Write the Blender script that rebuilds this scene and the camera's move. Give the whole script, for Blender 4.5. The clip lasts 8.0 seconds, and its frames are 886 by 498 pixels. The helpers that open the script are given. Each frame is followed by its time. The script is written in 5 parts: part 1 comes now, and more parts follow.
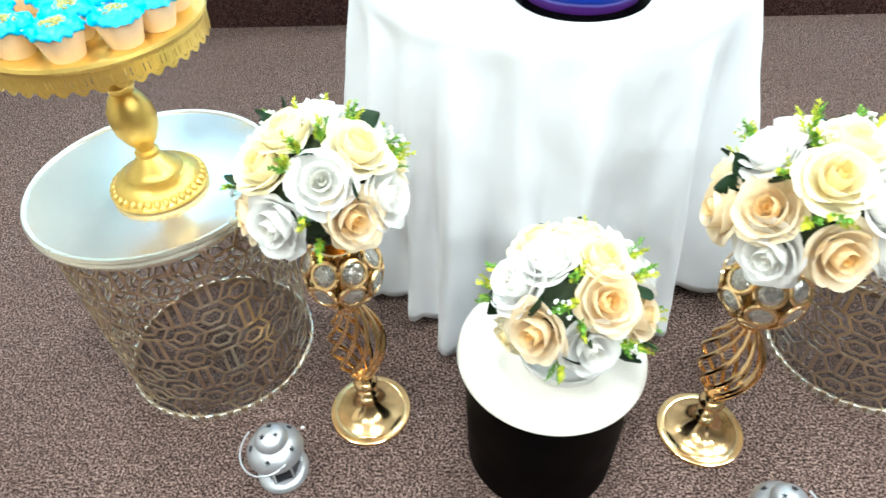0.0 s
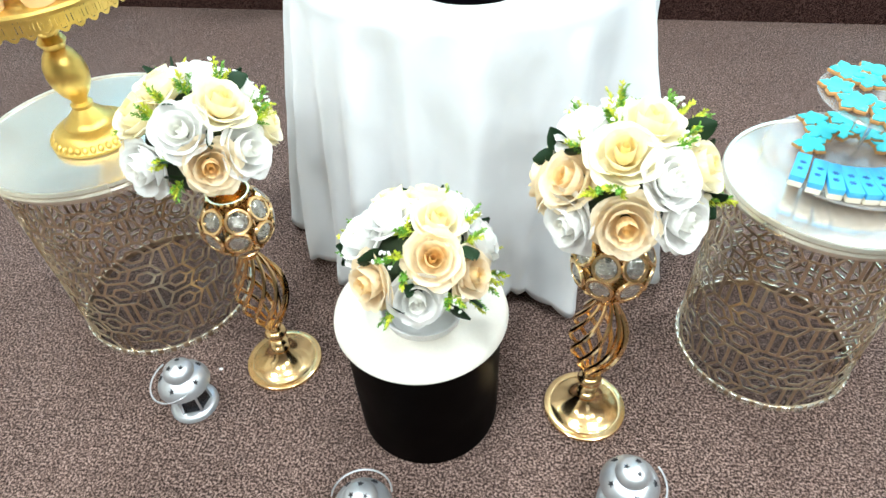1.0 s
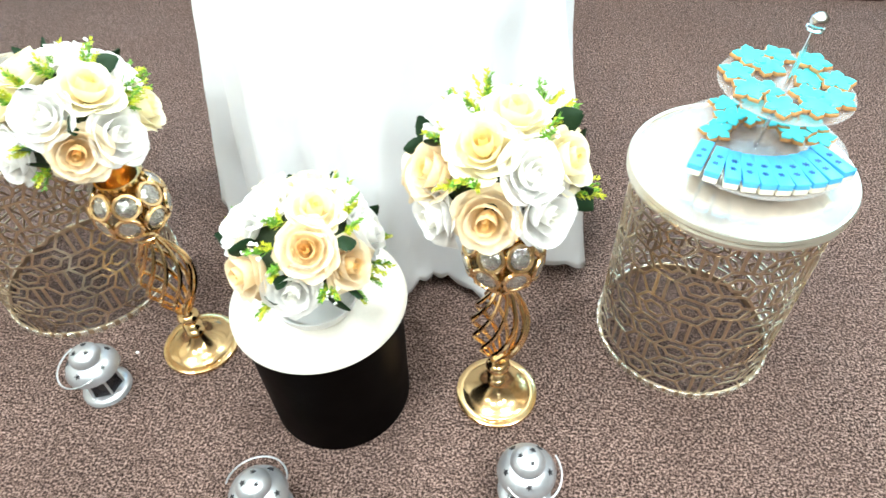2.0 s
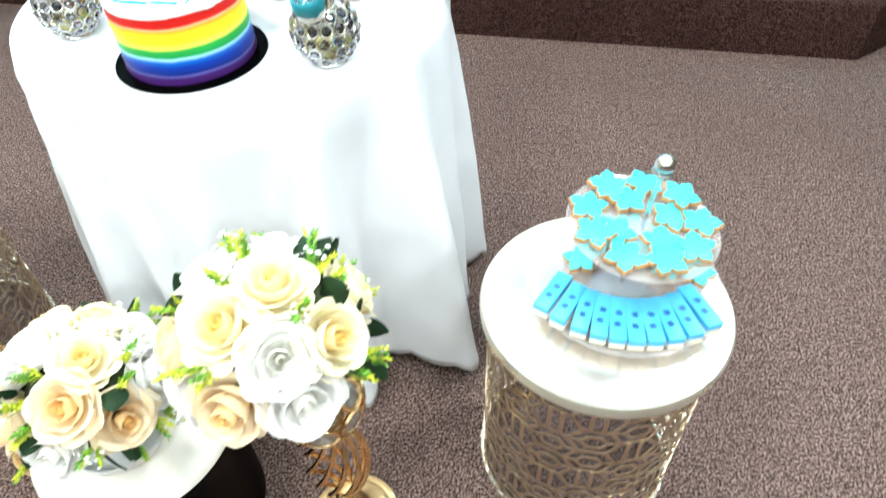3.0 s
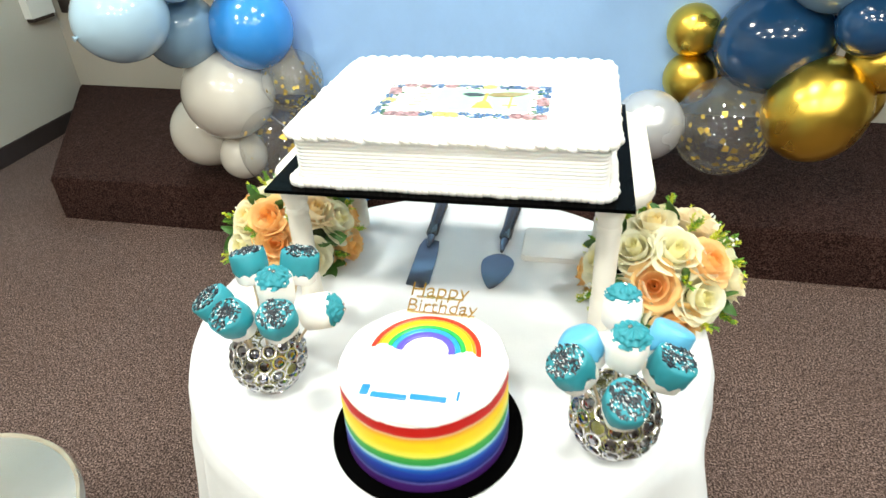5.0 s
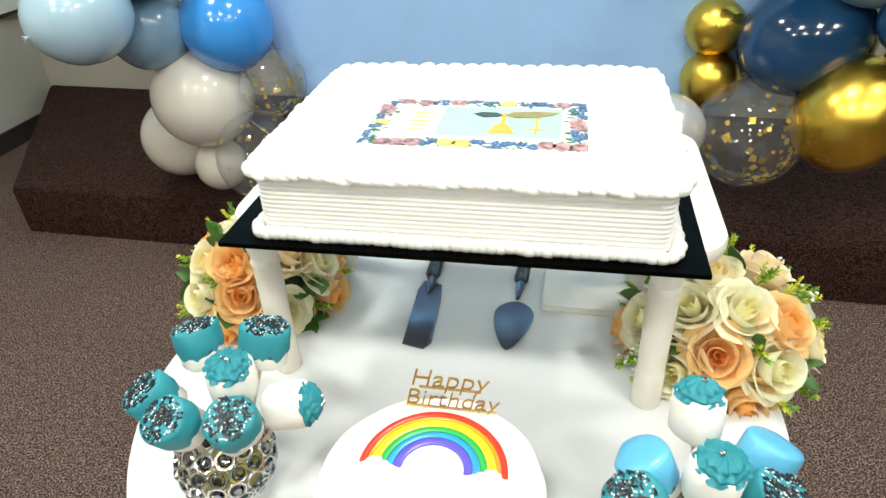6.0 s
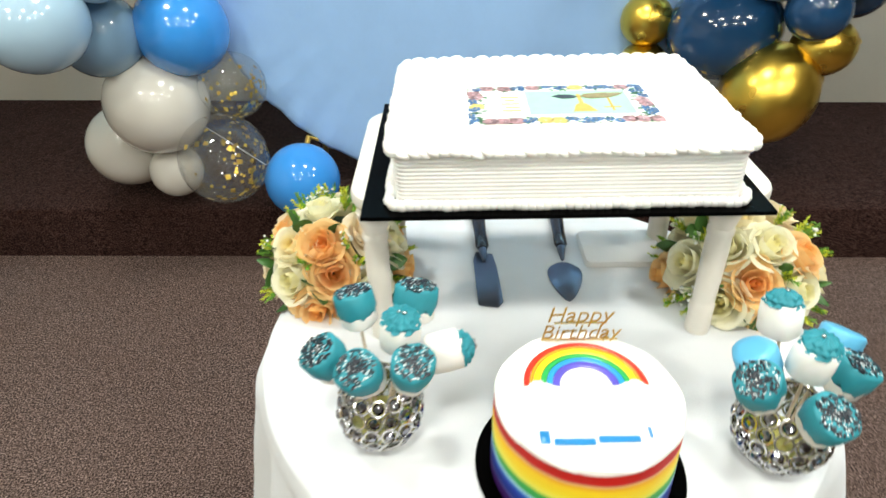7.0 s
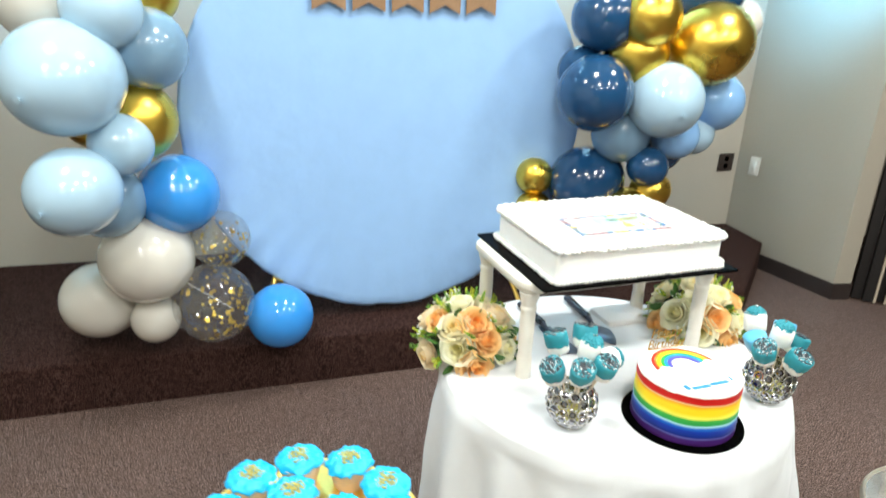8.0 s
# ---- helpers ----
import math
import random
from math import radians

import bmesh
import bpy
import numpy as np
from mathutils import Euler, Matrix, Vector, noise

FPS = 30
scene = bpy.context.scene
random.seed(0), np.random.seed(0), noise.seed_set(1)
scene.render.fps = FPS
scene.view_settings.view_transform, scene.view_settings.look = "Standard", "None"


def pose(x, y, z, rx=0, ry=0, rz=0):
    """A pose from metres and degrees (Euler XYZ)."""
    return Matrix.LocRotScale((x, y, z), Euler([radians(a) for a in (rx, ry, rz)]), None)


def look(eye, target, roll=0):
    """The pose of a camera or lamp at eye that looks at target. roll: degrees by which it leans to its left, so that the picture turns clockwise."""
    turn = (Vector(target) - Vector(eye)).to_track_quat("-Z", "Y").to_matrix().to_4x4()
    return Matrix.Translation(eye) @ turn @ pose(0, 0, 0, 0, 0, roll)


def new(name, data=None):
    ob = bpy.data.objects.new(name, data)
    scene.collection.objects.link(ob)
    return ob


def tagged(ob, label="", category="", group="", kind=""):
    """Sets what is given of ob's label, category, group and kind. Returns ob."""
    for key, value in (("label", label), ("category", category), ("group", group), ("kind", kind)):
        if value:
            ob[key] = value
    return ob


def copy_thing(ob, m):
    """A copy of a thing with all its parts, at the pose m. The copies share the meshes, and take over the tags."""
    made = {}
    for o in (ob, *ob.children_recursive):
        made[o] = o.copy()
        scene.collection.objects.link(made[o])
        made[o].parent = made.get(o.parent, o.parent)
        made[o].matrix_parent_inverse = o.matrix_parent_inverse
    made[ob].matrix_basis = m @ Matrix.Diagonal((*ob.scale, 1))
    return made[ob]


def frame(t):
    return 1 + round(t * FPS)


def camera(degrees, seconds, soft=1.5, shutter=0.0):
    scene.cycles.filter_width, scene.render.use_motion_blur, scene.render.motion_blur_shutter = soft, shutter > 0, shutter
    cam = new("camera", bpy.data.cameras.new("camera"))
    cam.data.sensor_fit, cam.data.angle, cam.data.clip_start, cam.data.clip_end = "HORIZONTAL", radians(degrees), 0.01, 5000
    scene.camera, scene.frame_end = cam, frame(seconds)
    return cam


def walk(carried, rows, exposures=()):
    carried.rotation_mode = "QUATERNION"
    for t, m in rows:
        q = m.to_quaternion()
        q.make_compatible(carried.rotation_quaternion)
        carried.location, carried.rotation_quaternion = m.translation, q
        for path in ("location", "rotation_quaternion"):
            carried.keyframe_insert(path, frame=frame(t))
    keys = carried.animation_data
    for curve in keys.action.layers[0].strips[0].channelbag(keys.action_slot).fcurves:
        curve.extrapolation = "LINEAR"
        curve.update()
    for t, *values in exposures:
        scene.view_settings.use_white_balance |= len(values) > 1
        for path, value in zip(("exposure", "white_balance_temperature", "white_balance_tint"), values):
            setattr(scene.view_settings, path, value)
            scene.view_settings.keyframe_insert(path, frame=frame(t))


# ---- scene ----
cam = camera(68.8, 8.0, shutter=0.25)
PATH = [
    (0, (0.429, 0.42, 1.235), (0.388, 1.862, -0.15), -2.7),
    (0.5, (0.62, 0.378, 1.242), (0.506, 1.814, -0.145), -2.3),
    (1, (0.759, 0.326, 1.24), (0.54, 1.755, -0.142), -3.1),
    (1.2, (0.801, 0.308, 1.244), (0.56, 1.742, -0.129), -3.5),
    (2.3, (0.999, 0.466, 1.239), (0.807, 1.775, -0.261), -2.8),
    (2.4, (1.026, 0.499, 1.251), (0.83, 1.793, -0.262), -3.2),
    (2.5, (1.063, 0.523, 1.25), (0.857, 1.819, -0.259), -3.3),
    (3, (1.216, 0.665, 1.289), (0.952, 2.03, -0.148), -2.4),
    (3.2, (1.245, 0.715, 1.329), (0.908, 2.119, -0.055), -3.3),
    (3.5, (1.217, 0.742, 1.36), (0.827, 2.243, 0.097), -2.9),
    (4, (1.067, 0.753, 1.405), (0.64, 2.351, 0.282), -3.2),
    (4.5, (0.904, 0.82, 1.429), (0.52, 2.463, 0.354), -3.0),
    (5, (0.812, 0.98, 1.4), (0.437, 2.627, 0.328), -2.9),
    (6.5, (0.685, 1.204, 1.355), (0.402, 2.853, 0.26), -2.6),
    (7, (0.515, 1.042, 1.392), (0.485, 2.714, 0.296), -1.4),
    (7.5, (0.189, 0.823, 1.429), (0.518, 2.525, 0.431), 1.7),
    (8, (-0.184, 0.633, 1.53), (0.438, 2.406, 0.844), 2.0),
]
walk(cam, [(t, look(eye, target, roll)) for t, eye, target, roll in PATH], exposures=[(0, -0.05, 5850, 1), (1, -0.08, 5850, 1), (2.3, 0.3, 6050, 1), (2.6, 0.28, 6000, 1), (3, 0.12, 5900, 1), (3.6, -0.10, 5850, 2), (4.5, -0.24, 6600, 3), (5.2, -0.58, 6800, 4), (6.5, -0.8, 6800, 4), (7.4, -0.7, 6600, 5), (8, -0.46, 6500, 5)])

# ---------------------------------------------------------------- light
world = bpy.data.worlds.new("world")
scene.world = world
world.use_nodes = True
world.node_tree.nodes["Background"].inputs[0].default_value = (0.75, 0.82, 1.0, 1)
world.node_tree.nodes["Background"].inputs[1].default_value = 0.15

CEIL = 2.85
LAMPS = [(x, y) for y in (-1.0, 0.65) for x in (-1.0, 0.4, 1.8, 3.1)] + [(x, 2.25) for x in (-0.75, 0.75, 2.25)]
LAMP_POWER = 38.0


def ceiling_lamp(x, y):
    data = bpy.data.lights.new("ceiling_lamp", "AREA")
    data.shape, data.size, data.energy, data.color = "SQUARE", 0.26, LAMP_POWER, (1.0, 0.99, 0.955)
    ob = new("ceiling_lamp", data)
    ob.matrix_world = pose(x, y, CEIL - 0.035)


for lx, ly in LAMPS:
    ceiling_lamp(lx, ly)

glow = bpy.data.lights.new("blue_wall_spot", "SPOT")
glow.energy, glow.color, glow.spot_size, glow.spot_blend, glow.shadow_soft_size = 600.0, (0.16, 0.56, 1.0), radians(44), 1.0, 0.1
new("blue_wall_spot", glow).matrix_world = look((2.2, 2.9, 2.7), (3.15, 3.50, 2.0))
WASH = (-1.3, 0.2, 1.7, 2.7)
for wx in WASH:
    wash = bpy.data.lights.new("blue_wall_washer", "SPOT")
    wash.energy, wash.color, wash.spot_size, wash.spot_blend, wash.shadow_soft_size = 560.0, (0.30, 0.64, 1.0), radians(110), 0.9, 0.05
    new("blue_wall_washer", wash).matrix_world = look((wx, 3.35, CEIL - 0.10), (wx, 4.1, 2.62))


# ---------------------------------------------------------------- materials
def nodes_of(name):
    m = bpy.data.materials.new(name)
    m.use_nodes = True
    n, l = m.node_tree.nodes, m.node_tree.links
    return m, n, l, n["Principled BSDF"]


def coords(n, l):
    c = n.new("ShaderNodeTexCoord")
    return c.outputs["Object"]


def noise_tex(n, l, vec, scale, detail=3.0, rough=0.55):
    t = n.new("ShaderNodeTexNoise")
    t.inputs["Scale"].default_value, t.inputs["Detail"].default_value, t.inputs["Roughness"].default_value = scale, detail, rough
    l.new(vec, t.inputs["Vector"])
    return t.outputs["Fac"]


def ramp(n, l, fac, stops, mode="LINEAR"):
    r = n.new("ShaderNodeValToRGB")
    r.color_ramp.interpolation = mode
    e = r.color_ramp.elements
    while len(e) < len(stops):
        e.new(0.5)
    for i, (p, c) in enumerate(stops):
        e[i].position, e[i].color = p, (*c, 1)
    l.new(fac, r.inputs[0])
    return r.outputs[0]


def mixc(n, l, fac, a, b, mode="MIX"):
    m = n.new("ShaderNodeMix")
    m.data_type, m.blend_type = "RGBA", mode
    for sock, v in ((m.inputs[0], fac), (m.inputs[6], a), (m.inputs[7], b)):
        if isinstance(v, (int, float)):
            sock.default_value = v
        elif isinstance(v, tuple):
            sock.default_value = (*v, 1)
        else:
            l.new(v, sock)
    return m.outputs[2]


def bump(n, l, b, height, strength=0.3, dist=0.002):
    k = n.new("ShaderNodeBump")
    k.inputs["Strength"].default_value, k.inputs["Distance"].default_value = strength, dist
    l.new(height, k.inputs["Height"])
    l.new(k.outputs[0], b.inputs["Normal"])


def shade(c, k):
    return tuple(min(1.0, v * k) for v in c)


def plain(name, color, rough=0.5, metal=0.0, vary=0.12, fine=60.0, coarse=6.0, relief=0.15, dist=0.001, island=0.0, sheen=0.0, sss=0.0, coat=0.0, obrand=0.0, spec=0.5):
    """A surface of one colour with fine grain, broad unevenness and a little relief."""
    m, n, l, b = nodes_of(name)
    vec = coords(n, l)
    f1, f2 = noise_tex(n, l, vec, fine, 4), noise_tex(n, l, vec, coarse, 2)
    c = ramp(n, l, f1, [(0.3, shade(color, 1 - vary)), (0.7, shade(color, 1 + vary * 0.7))])
    c = mixc(n, l, f2, c, shade(color, 1 - vary * 0.8))
    if island > 0:
        g = n.new("ShaderNodeNewGeometry")
        c = mixc(n, l, 1.0, c, ramp(n, l, g.outputs["Random Per Island"], [(0, (1 - island,) * 3), (1, (1, 1, 1))]), "MULTIPLY")
    if obrand > 0:
        g = n.new("ShaderNodeObjectInfo")
        c = mixc(n, l, 1.0, c, ramp(n, l, g.outputs["Random"], [(0, (1 - obrand,) * 3), (1, (1, 1, 1))]), "MULTIPLY")
    l.new(c, b.inputs["Base Color"])
    r = ramp(n, l, f2, [(0.25, (max(0.02, rough * 0.8),) * 3), (0.75, (min(1, rough * 1.2),) * 3)])
    l.new(r, b.inputs["Roughness"])
    b.inputs["Metallic"].default_value = metal
    b.inputs["Specular IOR Level"].default_value = spec
    if sheen:
        b.inputs["Sheen Weight"].default_value = sheen
    if sss:
        b.inputs["Subsurface Weight"].default_value = sss
        b.inputs["Subsurface Radius"].default_value = (0.01, 0.006, 0.004)
        b.inputs["Subsurface Scale"].default_value = 0.5
    if coat:
        b.inputs["Coat Weight"].default_value, b.inputs["Coat Roughness"].default_value = coat, 0.08
    if relief:
        bump(n, l, b, f1, relief, dist)
    return m


def carpet(name, dark, mid, light):
    m, n, l, b = nodes_of(name)
    vec = coords(n, l)
    f1 = noise_tex(n, l, vec, 200, 4.0, 0.72)
    f2 = noise_tex(n, l, vec, 48, 3, 0.6)
    f3 = noise_tex(n, l, vec, 2.2, 6, 0.65)
    c = ramp(n, l, f1, [(0.42, dark), (0.5, mid), (0.585, light)])
    c = mixc(n, l, ramp(n, l, f2, [(0.42, (0, 0, 0)), (0.68, (0.42, 0.42, 0.42))]), c, dark)
    c = mixc(n, l, ramp(n, l, f3, [(0.35, (0, 0, 0)), (0.7, (0.35, 0.35, 0.35))]), c, shade(mid, 0.75))
    l.new(c, b.inputs["Base Color"])
    b.inputs["Roughness"].default_value = 1.0
    b.inputs["Specular IOR Level"].default_value = 0.1
    bump(n, l, b, f1, 0.8, 0.004)
    return m


def cloth(name, color):
    m, n, l, b = nodes_of(name)
    vec = coords(n, l)
    f1, f2 = noise_tex(n, l, vec, 500, 2), noise_tex(n, l, vec, 9, 3)
    c = ramp(n, l, f2, [(0.3, shade(color, 0.95)), (0.7, color)])
    l.new(c, b.inputs["Base Color"])
    b.inputs["Roughness"].default_value = 0.75
    b.inputs["Sheen Weight"].default_value = 0.2
    add = n.new("ShaderNodeMath")
    add.operation = "MULTIPLY_ADD"
    l.new(f1, add.inputs[0])
    add.inputs[1].default_value = 0.08
    l.new(f2, add.inputs[2])
    bump(n, l, b, add.outputs[0], 0.35, 0.012)
    return m


def petal(name, outer, inner):
    m, n, l, b = nodes_of(name)
    c = n.new("ShaderNodeTexCoord")
    ln = n.new("ShaderNodeVectorMath")
    ln.operation = "LENGTH"
    flat = n.new("ShaderNodeVectorMath")
    flat.operation = "MULTIPLY"
    flat.inputs[1].default_value = (1, 1, 0)
    l.new(c.outputs["Object"], flat.inputs[0])
    l.new(flat.outputs[0], ln.inputs[0])
    grad = ramp(n, l, ln.outputs["Value"], [(0.08, inner), (0.62, outer)])
    f1 = noise_tex(n, l, c.outputs["Object"], 3.0, 3)
    g = n.new("ShaderNodeNewGeometry")
    col = mixc(n, l, 1.0, grad, ramp(n, l, g.outputs["Random Per Island"], [(0, (0.93, 0.92, 0.92)), (1, (1, 1, 1))]), "MULTIPLY")
    col = mixc(n, l, ramp(n, l, f1, [(0.4, (0, 0, 0)), (0.8, (0.3, 0.3, 0.3))]), col, shade(outer, 0.9))
    l.new(col, b.inputs["Base Color"])
    b.inputs["Roughness"].default_value = 0.6
    b.inputs["Sheen Weight"].default_value = 0.15
    bump(n, l, b, f1, 0.25, 0.02)
    through_light = n.new("ShaderNodeBsdfTranslucent")
    l.new(col, through_light.inputs["Color"])
    mix = n.new("ShaderNodeMixShader")
    mix.inputs[0].default_value = 0.36
    l.new(b.outputs[0], mix.inputs[1])
    l.new(through_light.outputs[0], mix.inputs[2])
    for q in n:
        if q.type == "OUTPUT_MATERIAL":
            l.new(mix.outputs[0], q.inputs["Surface"])
    return m


def clear_film(name, tint, ior=1.35, rough=0.03, haze=0.0):
    m, n, l, b = nodes_of(name)
    n.remove(b)
    out = n["Material Output"]
    t, g, f, mx = n.new("ShaderNodeBsdfTransparent"), n.new("ShaderNodeBsdfGlossy"), n.new("ShaderNodeLayerWeight"), n.new("ShaderNodeMixShader")
    t.inputs[0].default_value = (*tint, 1)
    g.inputs["Roughness"].default_value = rough
    f.inputs["Blend"].default_value = 0.5
    k = (ior - 1) ** 2 / (ior + 1) ** 2
    l.new(ramp(n, l, f.outputs["Facing"], [(0.0, (k * 1.1,) * 3), (0.5, (k * 1.8,) * 3), (0.75, (0.25,) * 3), (1.0, (0.85,) * 3)]), mx.inputs[0])
    l.new(t.outputs[0], mx.inputs[1])
    l.new(g.outputs[0], mx.inputs[2])
    d, mx2 = n.new("ShaderNodeBsdfDiffuse"), n.new("ShaderNodeMixShader")
    d.inputs[0].default_value = (0.85, 0.85, 0.84, 1)
    mx2.inputs[0].default_value = haze
    l.new(mx.outputs[0], mx2.inputs[1])
    l.new(d.outputs[0], mx2.inputs[2])
    l.new(mx2.outputs[0], out.inputs[0])
    return m


def lamp_glow(name, color, power):
    m, n, l, b = nodes_of(name)
    b.inputs["Base Color"].default_value = (*color, 1)
    b.inputs["Emission Color"].default_value = (*color, 1)
    b.inputs["Emission Strength"].default_value = power
    return m


def stripes(name, stops, noise_amount=0.035):
    """Bands of icing by height, with a slightly wavering edge. Height runs from 0 to 1 over 0.11 m."""
    m, n, l, b = nodes_of(name)
    c = n.new("ShaderNodeTexCoord")
    s = n.new("ShaderNodeSeparateXYZ")
    l.new(c.outputs["Object"], s.inputs[0])
    f = noise_tex(n, l, c.outputs["Object"], 14, 3)
    w = n.new("ShaderNodeMath")
    w.operation = "MULTIPLY_ADD"
    l.new(f, w.inputs[0])
    w.inputs[1].default_value = noise_amount * 2
    w.inputs[2].default_value = -noise_amount
    h = n.new("ShaderNodeMath")
    h.operation = "MULTIPLY_ADD"
    l.new(s.outputs["Z"], h.inputs[0])
    h.inputs[1].default_value = 1 / 0.11
    l.new(w.outputs[0], h.inputs[2])
    l.new(ramp(n, l, h.outputs[0], stops), b.inputs["Base Color"])
    b.inputs["Roughness"].default_value = 0.5
    b.inputs["Specular IOR Level"].default_value = 0.2
    f2 = noise_tex(n, l, c.outputs["Object"], 60, 2)
    bump(n, l, b, f2, 0.15, 0.002)
    return m


CARPET = carpet("carpet", (0.008, 0.0045, 0.0037), (0.112, 0.0715, 0.060), (0.38, 0.273, 0.235))
STAGE_CARPET = carpet("stage_carpet", (0.007, 0.0034, 0.0028), (0.036, 0.0158, 0.0125), (0.098, 0.054, 0.045))
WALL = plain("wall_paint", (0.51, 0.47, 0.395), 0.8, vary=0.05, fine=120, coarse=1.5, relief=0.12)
# darker copy of the wall paint: the side wall's shade is in its colour
WALL_SHADED = plain("wall_paint_shaded", (0.42, 0.382, 0.31), 0.8, vary=0.05, fine=120, coarse=1.5, relief=0.12)
CEILING = plain("ceiling_tile", (0.8, 0.79, 0.76), 0.9, vary=0.05, fine=90, relief=0.3)
BASE_BROWN = plain("baseboard_rubber", (0.035, 0.026, 0.024), 0.5, vary=0.15)
LAMP_FACE = lamp_glow("lamp_diffuser", (1.0, 0.97, 0.92), 6.0)
WHITE_METAL = plain("white_enamel", (0.8, 0.8, 0.78), 0.4, vary=0.04)
CLOTH_WHITE = cloth("white_tablecloth", (0.725, 0.747, 0.775))
CLOTH_BLUE = cloth("blue_fabric", (0.32, 0.53, 0.85))
GOLD = plain("polished_gold", (1.0, 0.70, 0.35), 0.17, 1.0, vary=0.06, relief=0.05)
GOLD_SATIN = plain("satin_gold_paint", (0.88, 0.62, 0.16), 0.36, 0.85, vary=0.1, fine=90, relief=0.12)
CHAMPAGNE = plain("champagne_metal", (0.74, 0.62, 0.45), 0.30, 1.0, vary=0.16, fine=70)
CHAMPAGNE_LIGHT = plain("champagne_rim", (0.86, 0.80, 0.66), 0.3, 0.85, vary=0.08)
DISC_TOP = plain("lacquered_tray_top", (0.88, 0.86, 0.81), 0.2, 0.85, vary=0.02, fine=20, relief=0.01)
SILVER = plain("silver_wire", (0.75, 0.74, 0.72), 0.2, 1.0, vary=0.12)
SILVER_PAINT = plain("silver_paint", (0.58, 0.60, 0.63), 0.38, 0.75, vary=0.1, fine=120)
HOLE_SHADE = plain("hole_shade", (0.02, 0.02, 0.025), 0.6)
CRYSTAL_DARK = plain("mirrored_crystal", (0.44, 0.44, 0.48), 0.06, 1.0, vary=0.6, fine=35, relief=0.6, dist=0.004)
GLASS = clear_film("clear_glass", (0.90, 0.91, 0.91), 1.6)
SMOKE_GLASS = clear_film("smoky_glass", (0.42, 0.43, 0.46), 1.6)
BLACK_CARD = plain("black_card", (0.001, 0.001, 0.001), 0.25, vary=0.1, spec=0.012)
BLACK_BODY = plain("black_drum", (0.0015, 0.001, 0.001), 0.5, vary=0.2, spec=0.03)
CREAM_TOP = plain("cream_seat", (0.80, 0.76, 0.68), 0.7, vary=0.05, fine=200)
ICING = plain("white_icing", (0.86, 0.85, 0.82), 0.5, vary=0.03, fine=80, relief=0.3, sss=0.1)
PLASTIC_WHITE = plain("ivory_plastic", (0.78, 0.74, 0.66), 0.38, vary=0.05, fine=14)
TOPPER_EDGE = plain("topper_edge", (0.50, 0.30, 0.06), 0.3, 1.0)
TOPPER = plain("glitter_topper", (0.84, 0.64, 0.32), 0.28, 1.0, vary=0.4, fine=900, relief=0.5)
FILLER = plain("yellow_filler", (0.74, 0.68, 0.20), 0.7, vary=0.15)
STEEL = plain("cutlery_steel", (0.13, 0.14, 0.18), 0.28, 1.0, vary=0.06)
BLACK_HANDLE = plain("dark_handle", (0.035, 0.03, 0.035), 0.2, 0.3)
TEAL = plain("teal_coating", (0.020, 0.26, 0.32), 0.6, vary=0.2, fine=40, relief=0.25, sss=0.05)
SKY_COAT = plain("sky_blue_coating", (0.11, 0.42, 0.66), 0.3, vary=0.08)
MARSH = plain("marshmallow", (0.86, 0.84, 0.80), 0.7, vary=0.04, sss=0.15)
STICK = plain("paper_stick", (0.75, 0.62, 0.45), 0.7)
SPRINKLE_W = plain("white_sprinkles", (0.84, 0.88, 0.88), 0.4, island=0.3)
SPRINKLE_K = plain("black_sprinkles", (0.015, 0.02, 0.03), 0.35)
CYAN_FROST = plain("cyan_frosting", (0.008, 0.41, 0.74), 0.42, vary=0.14, fine=50, relief=0.4, sss=0.06)
WRAPPER = plain("cupcake_paper", (0.80, 0.62, 0.46), 0.75, vary=0.1)
GOLD_SUGAR = plain("gold_sugar", (0.55, 0.50, 0.14), 0.5, 0.2, island=0.5)
BISCUIT = plain("baked_biscuit", (0.52, 0.27, 0.09), 0.75, vary=0.25, fine=60, relief=0.3)
COOKIE_ICING = plain("turquoise_icing", (0.07, 0.53, 0.59), 0.4, vary=0.1, fine=80, relief=0.2)
BAR_ICING = plain("pale_blue_icing", (0.085, 0.42, 0.74), 0.45, vary=0.1, fine=80)
BAR_CAKE = plain("pale_shortbread", (0.80, 0.76, 0.62), 0.7, vary=0.08)
BAR_MARK = plain("navy_snowflake", (0.02, 0.11, 0.36), 0.5)
LEAF_DARK = plain("dark_leaf", (0.014, 0.040, 0.014), 0.62, vary=0.3, fine=40, island=0.4, spec=0.2)
LEAF_GREEN = plain("green_leaf", (0.06, 0.17, 0.03), 0.5, vary=0.25, fine=40, island=0.4)
FERN_GREEN = plain("green_fern", (0.22, 0.50, 0.05), 0.55, island=0.4)
FERN_YELLOW = plain("yellow_fern", (0.72, 0.78, 0.05), 0.55, island=0.4)
TINY_WHITE = plain("tiny_white_blossom", (0.82, 0.84, 0.80), 0.6)
FOAM = plain("dark_green_foam", (0.03, 0.05, 0.02), 0.9, vary=0.4)
ROSE_WHITE = petal("white_rose", (0.97, 0.97, 0.95), (0.97, 0.96, 0.88))
ROSE_CREAM = petal("cream_rose", (0.99, 0.93, 0.68), (0.99, 0.80, 0.30))
ROSE_PEACH = petal("peach_rose", (0.99, 0.86, 0.62), (0.99, 0.72, 0.26))
ROSE_ORANGE = petal("orange_rose", (1.0, 0.69, 0.31), (1.0, 0.50, 0.10))
ROSE_IVORY = petal("ivory_rose", (0.99, 0.97, 0.76), (0.98, 0.92, 0.46))
B_WHITE = plain("ivory_balloon", (0.68, 0.65, 0.58), 0.16, vary=0.03, fine=8, relief=0, coat=0.5)
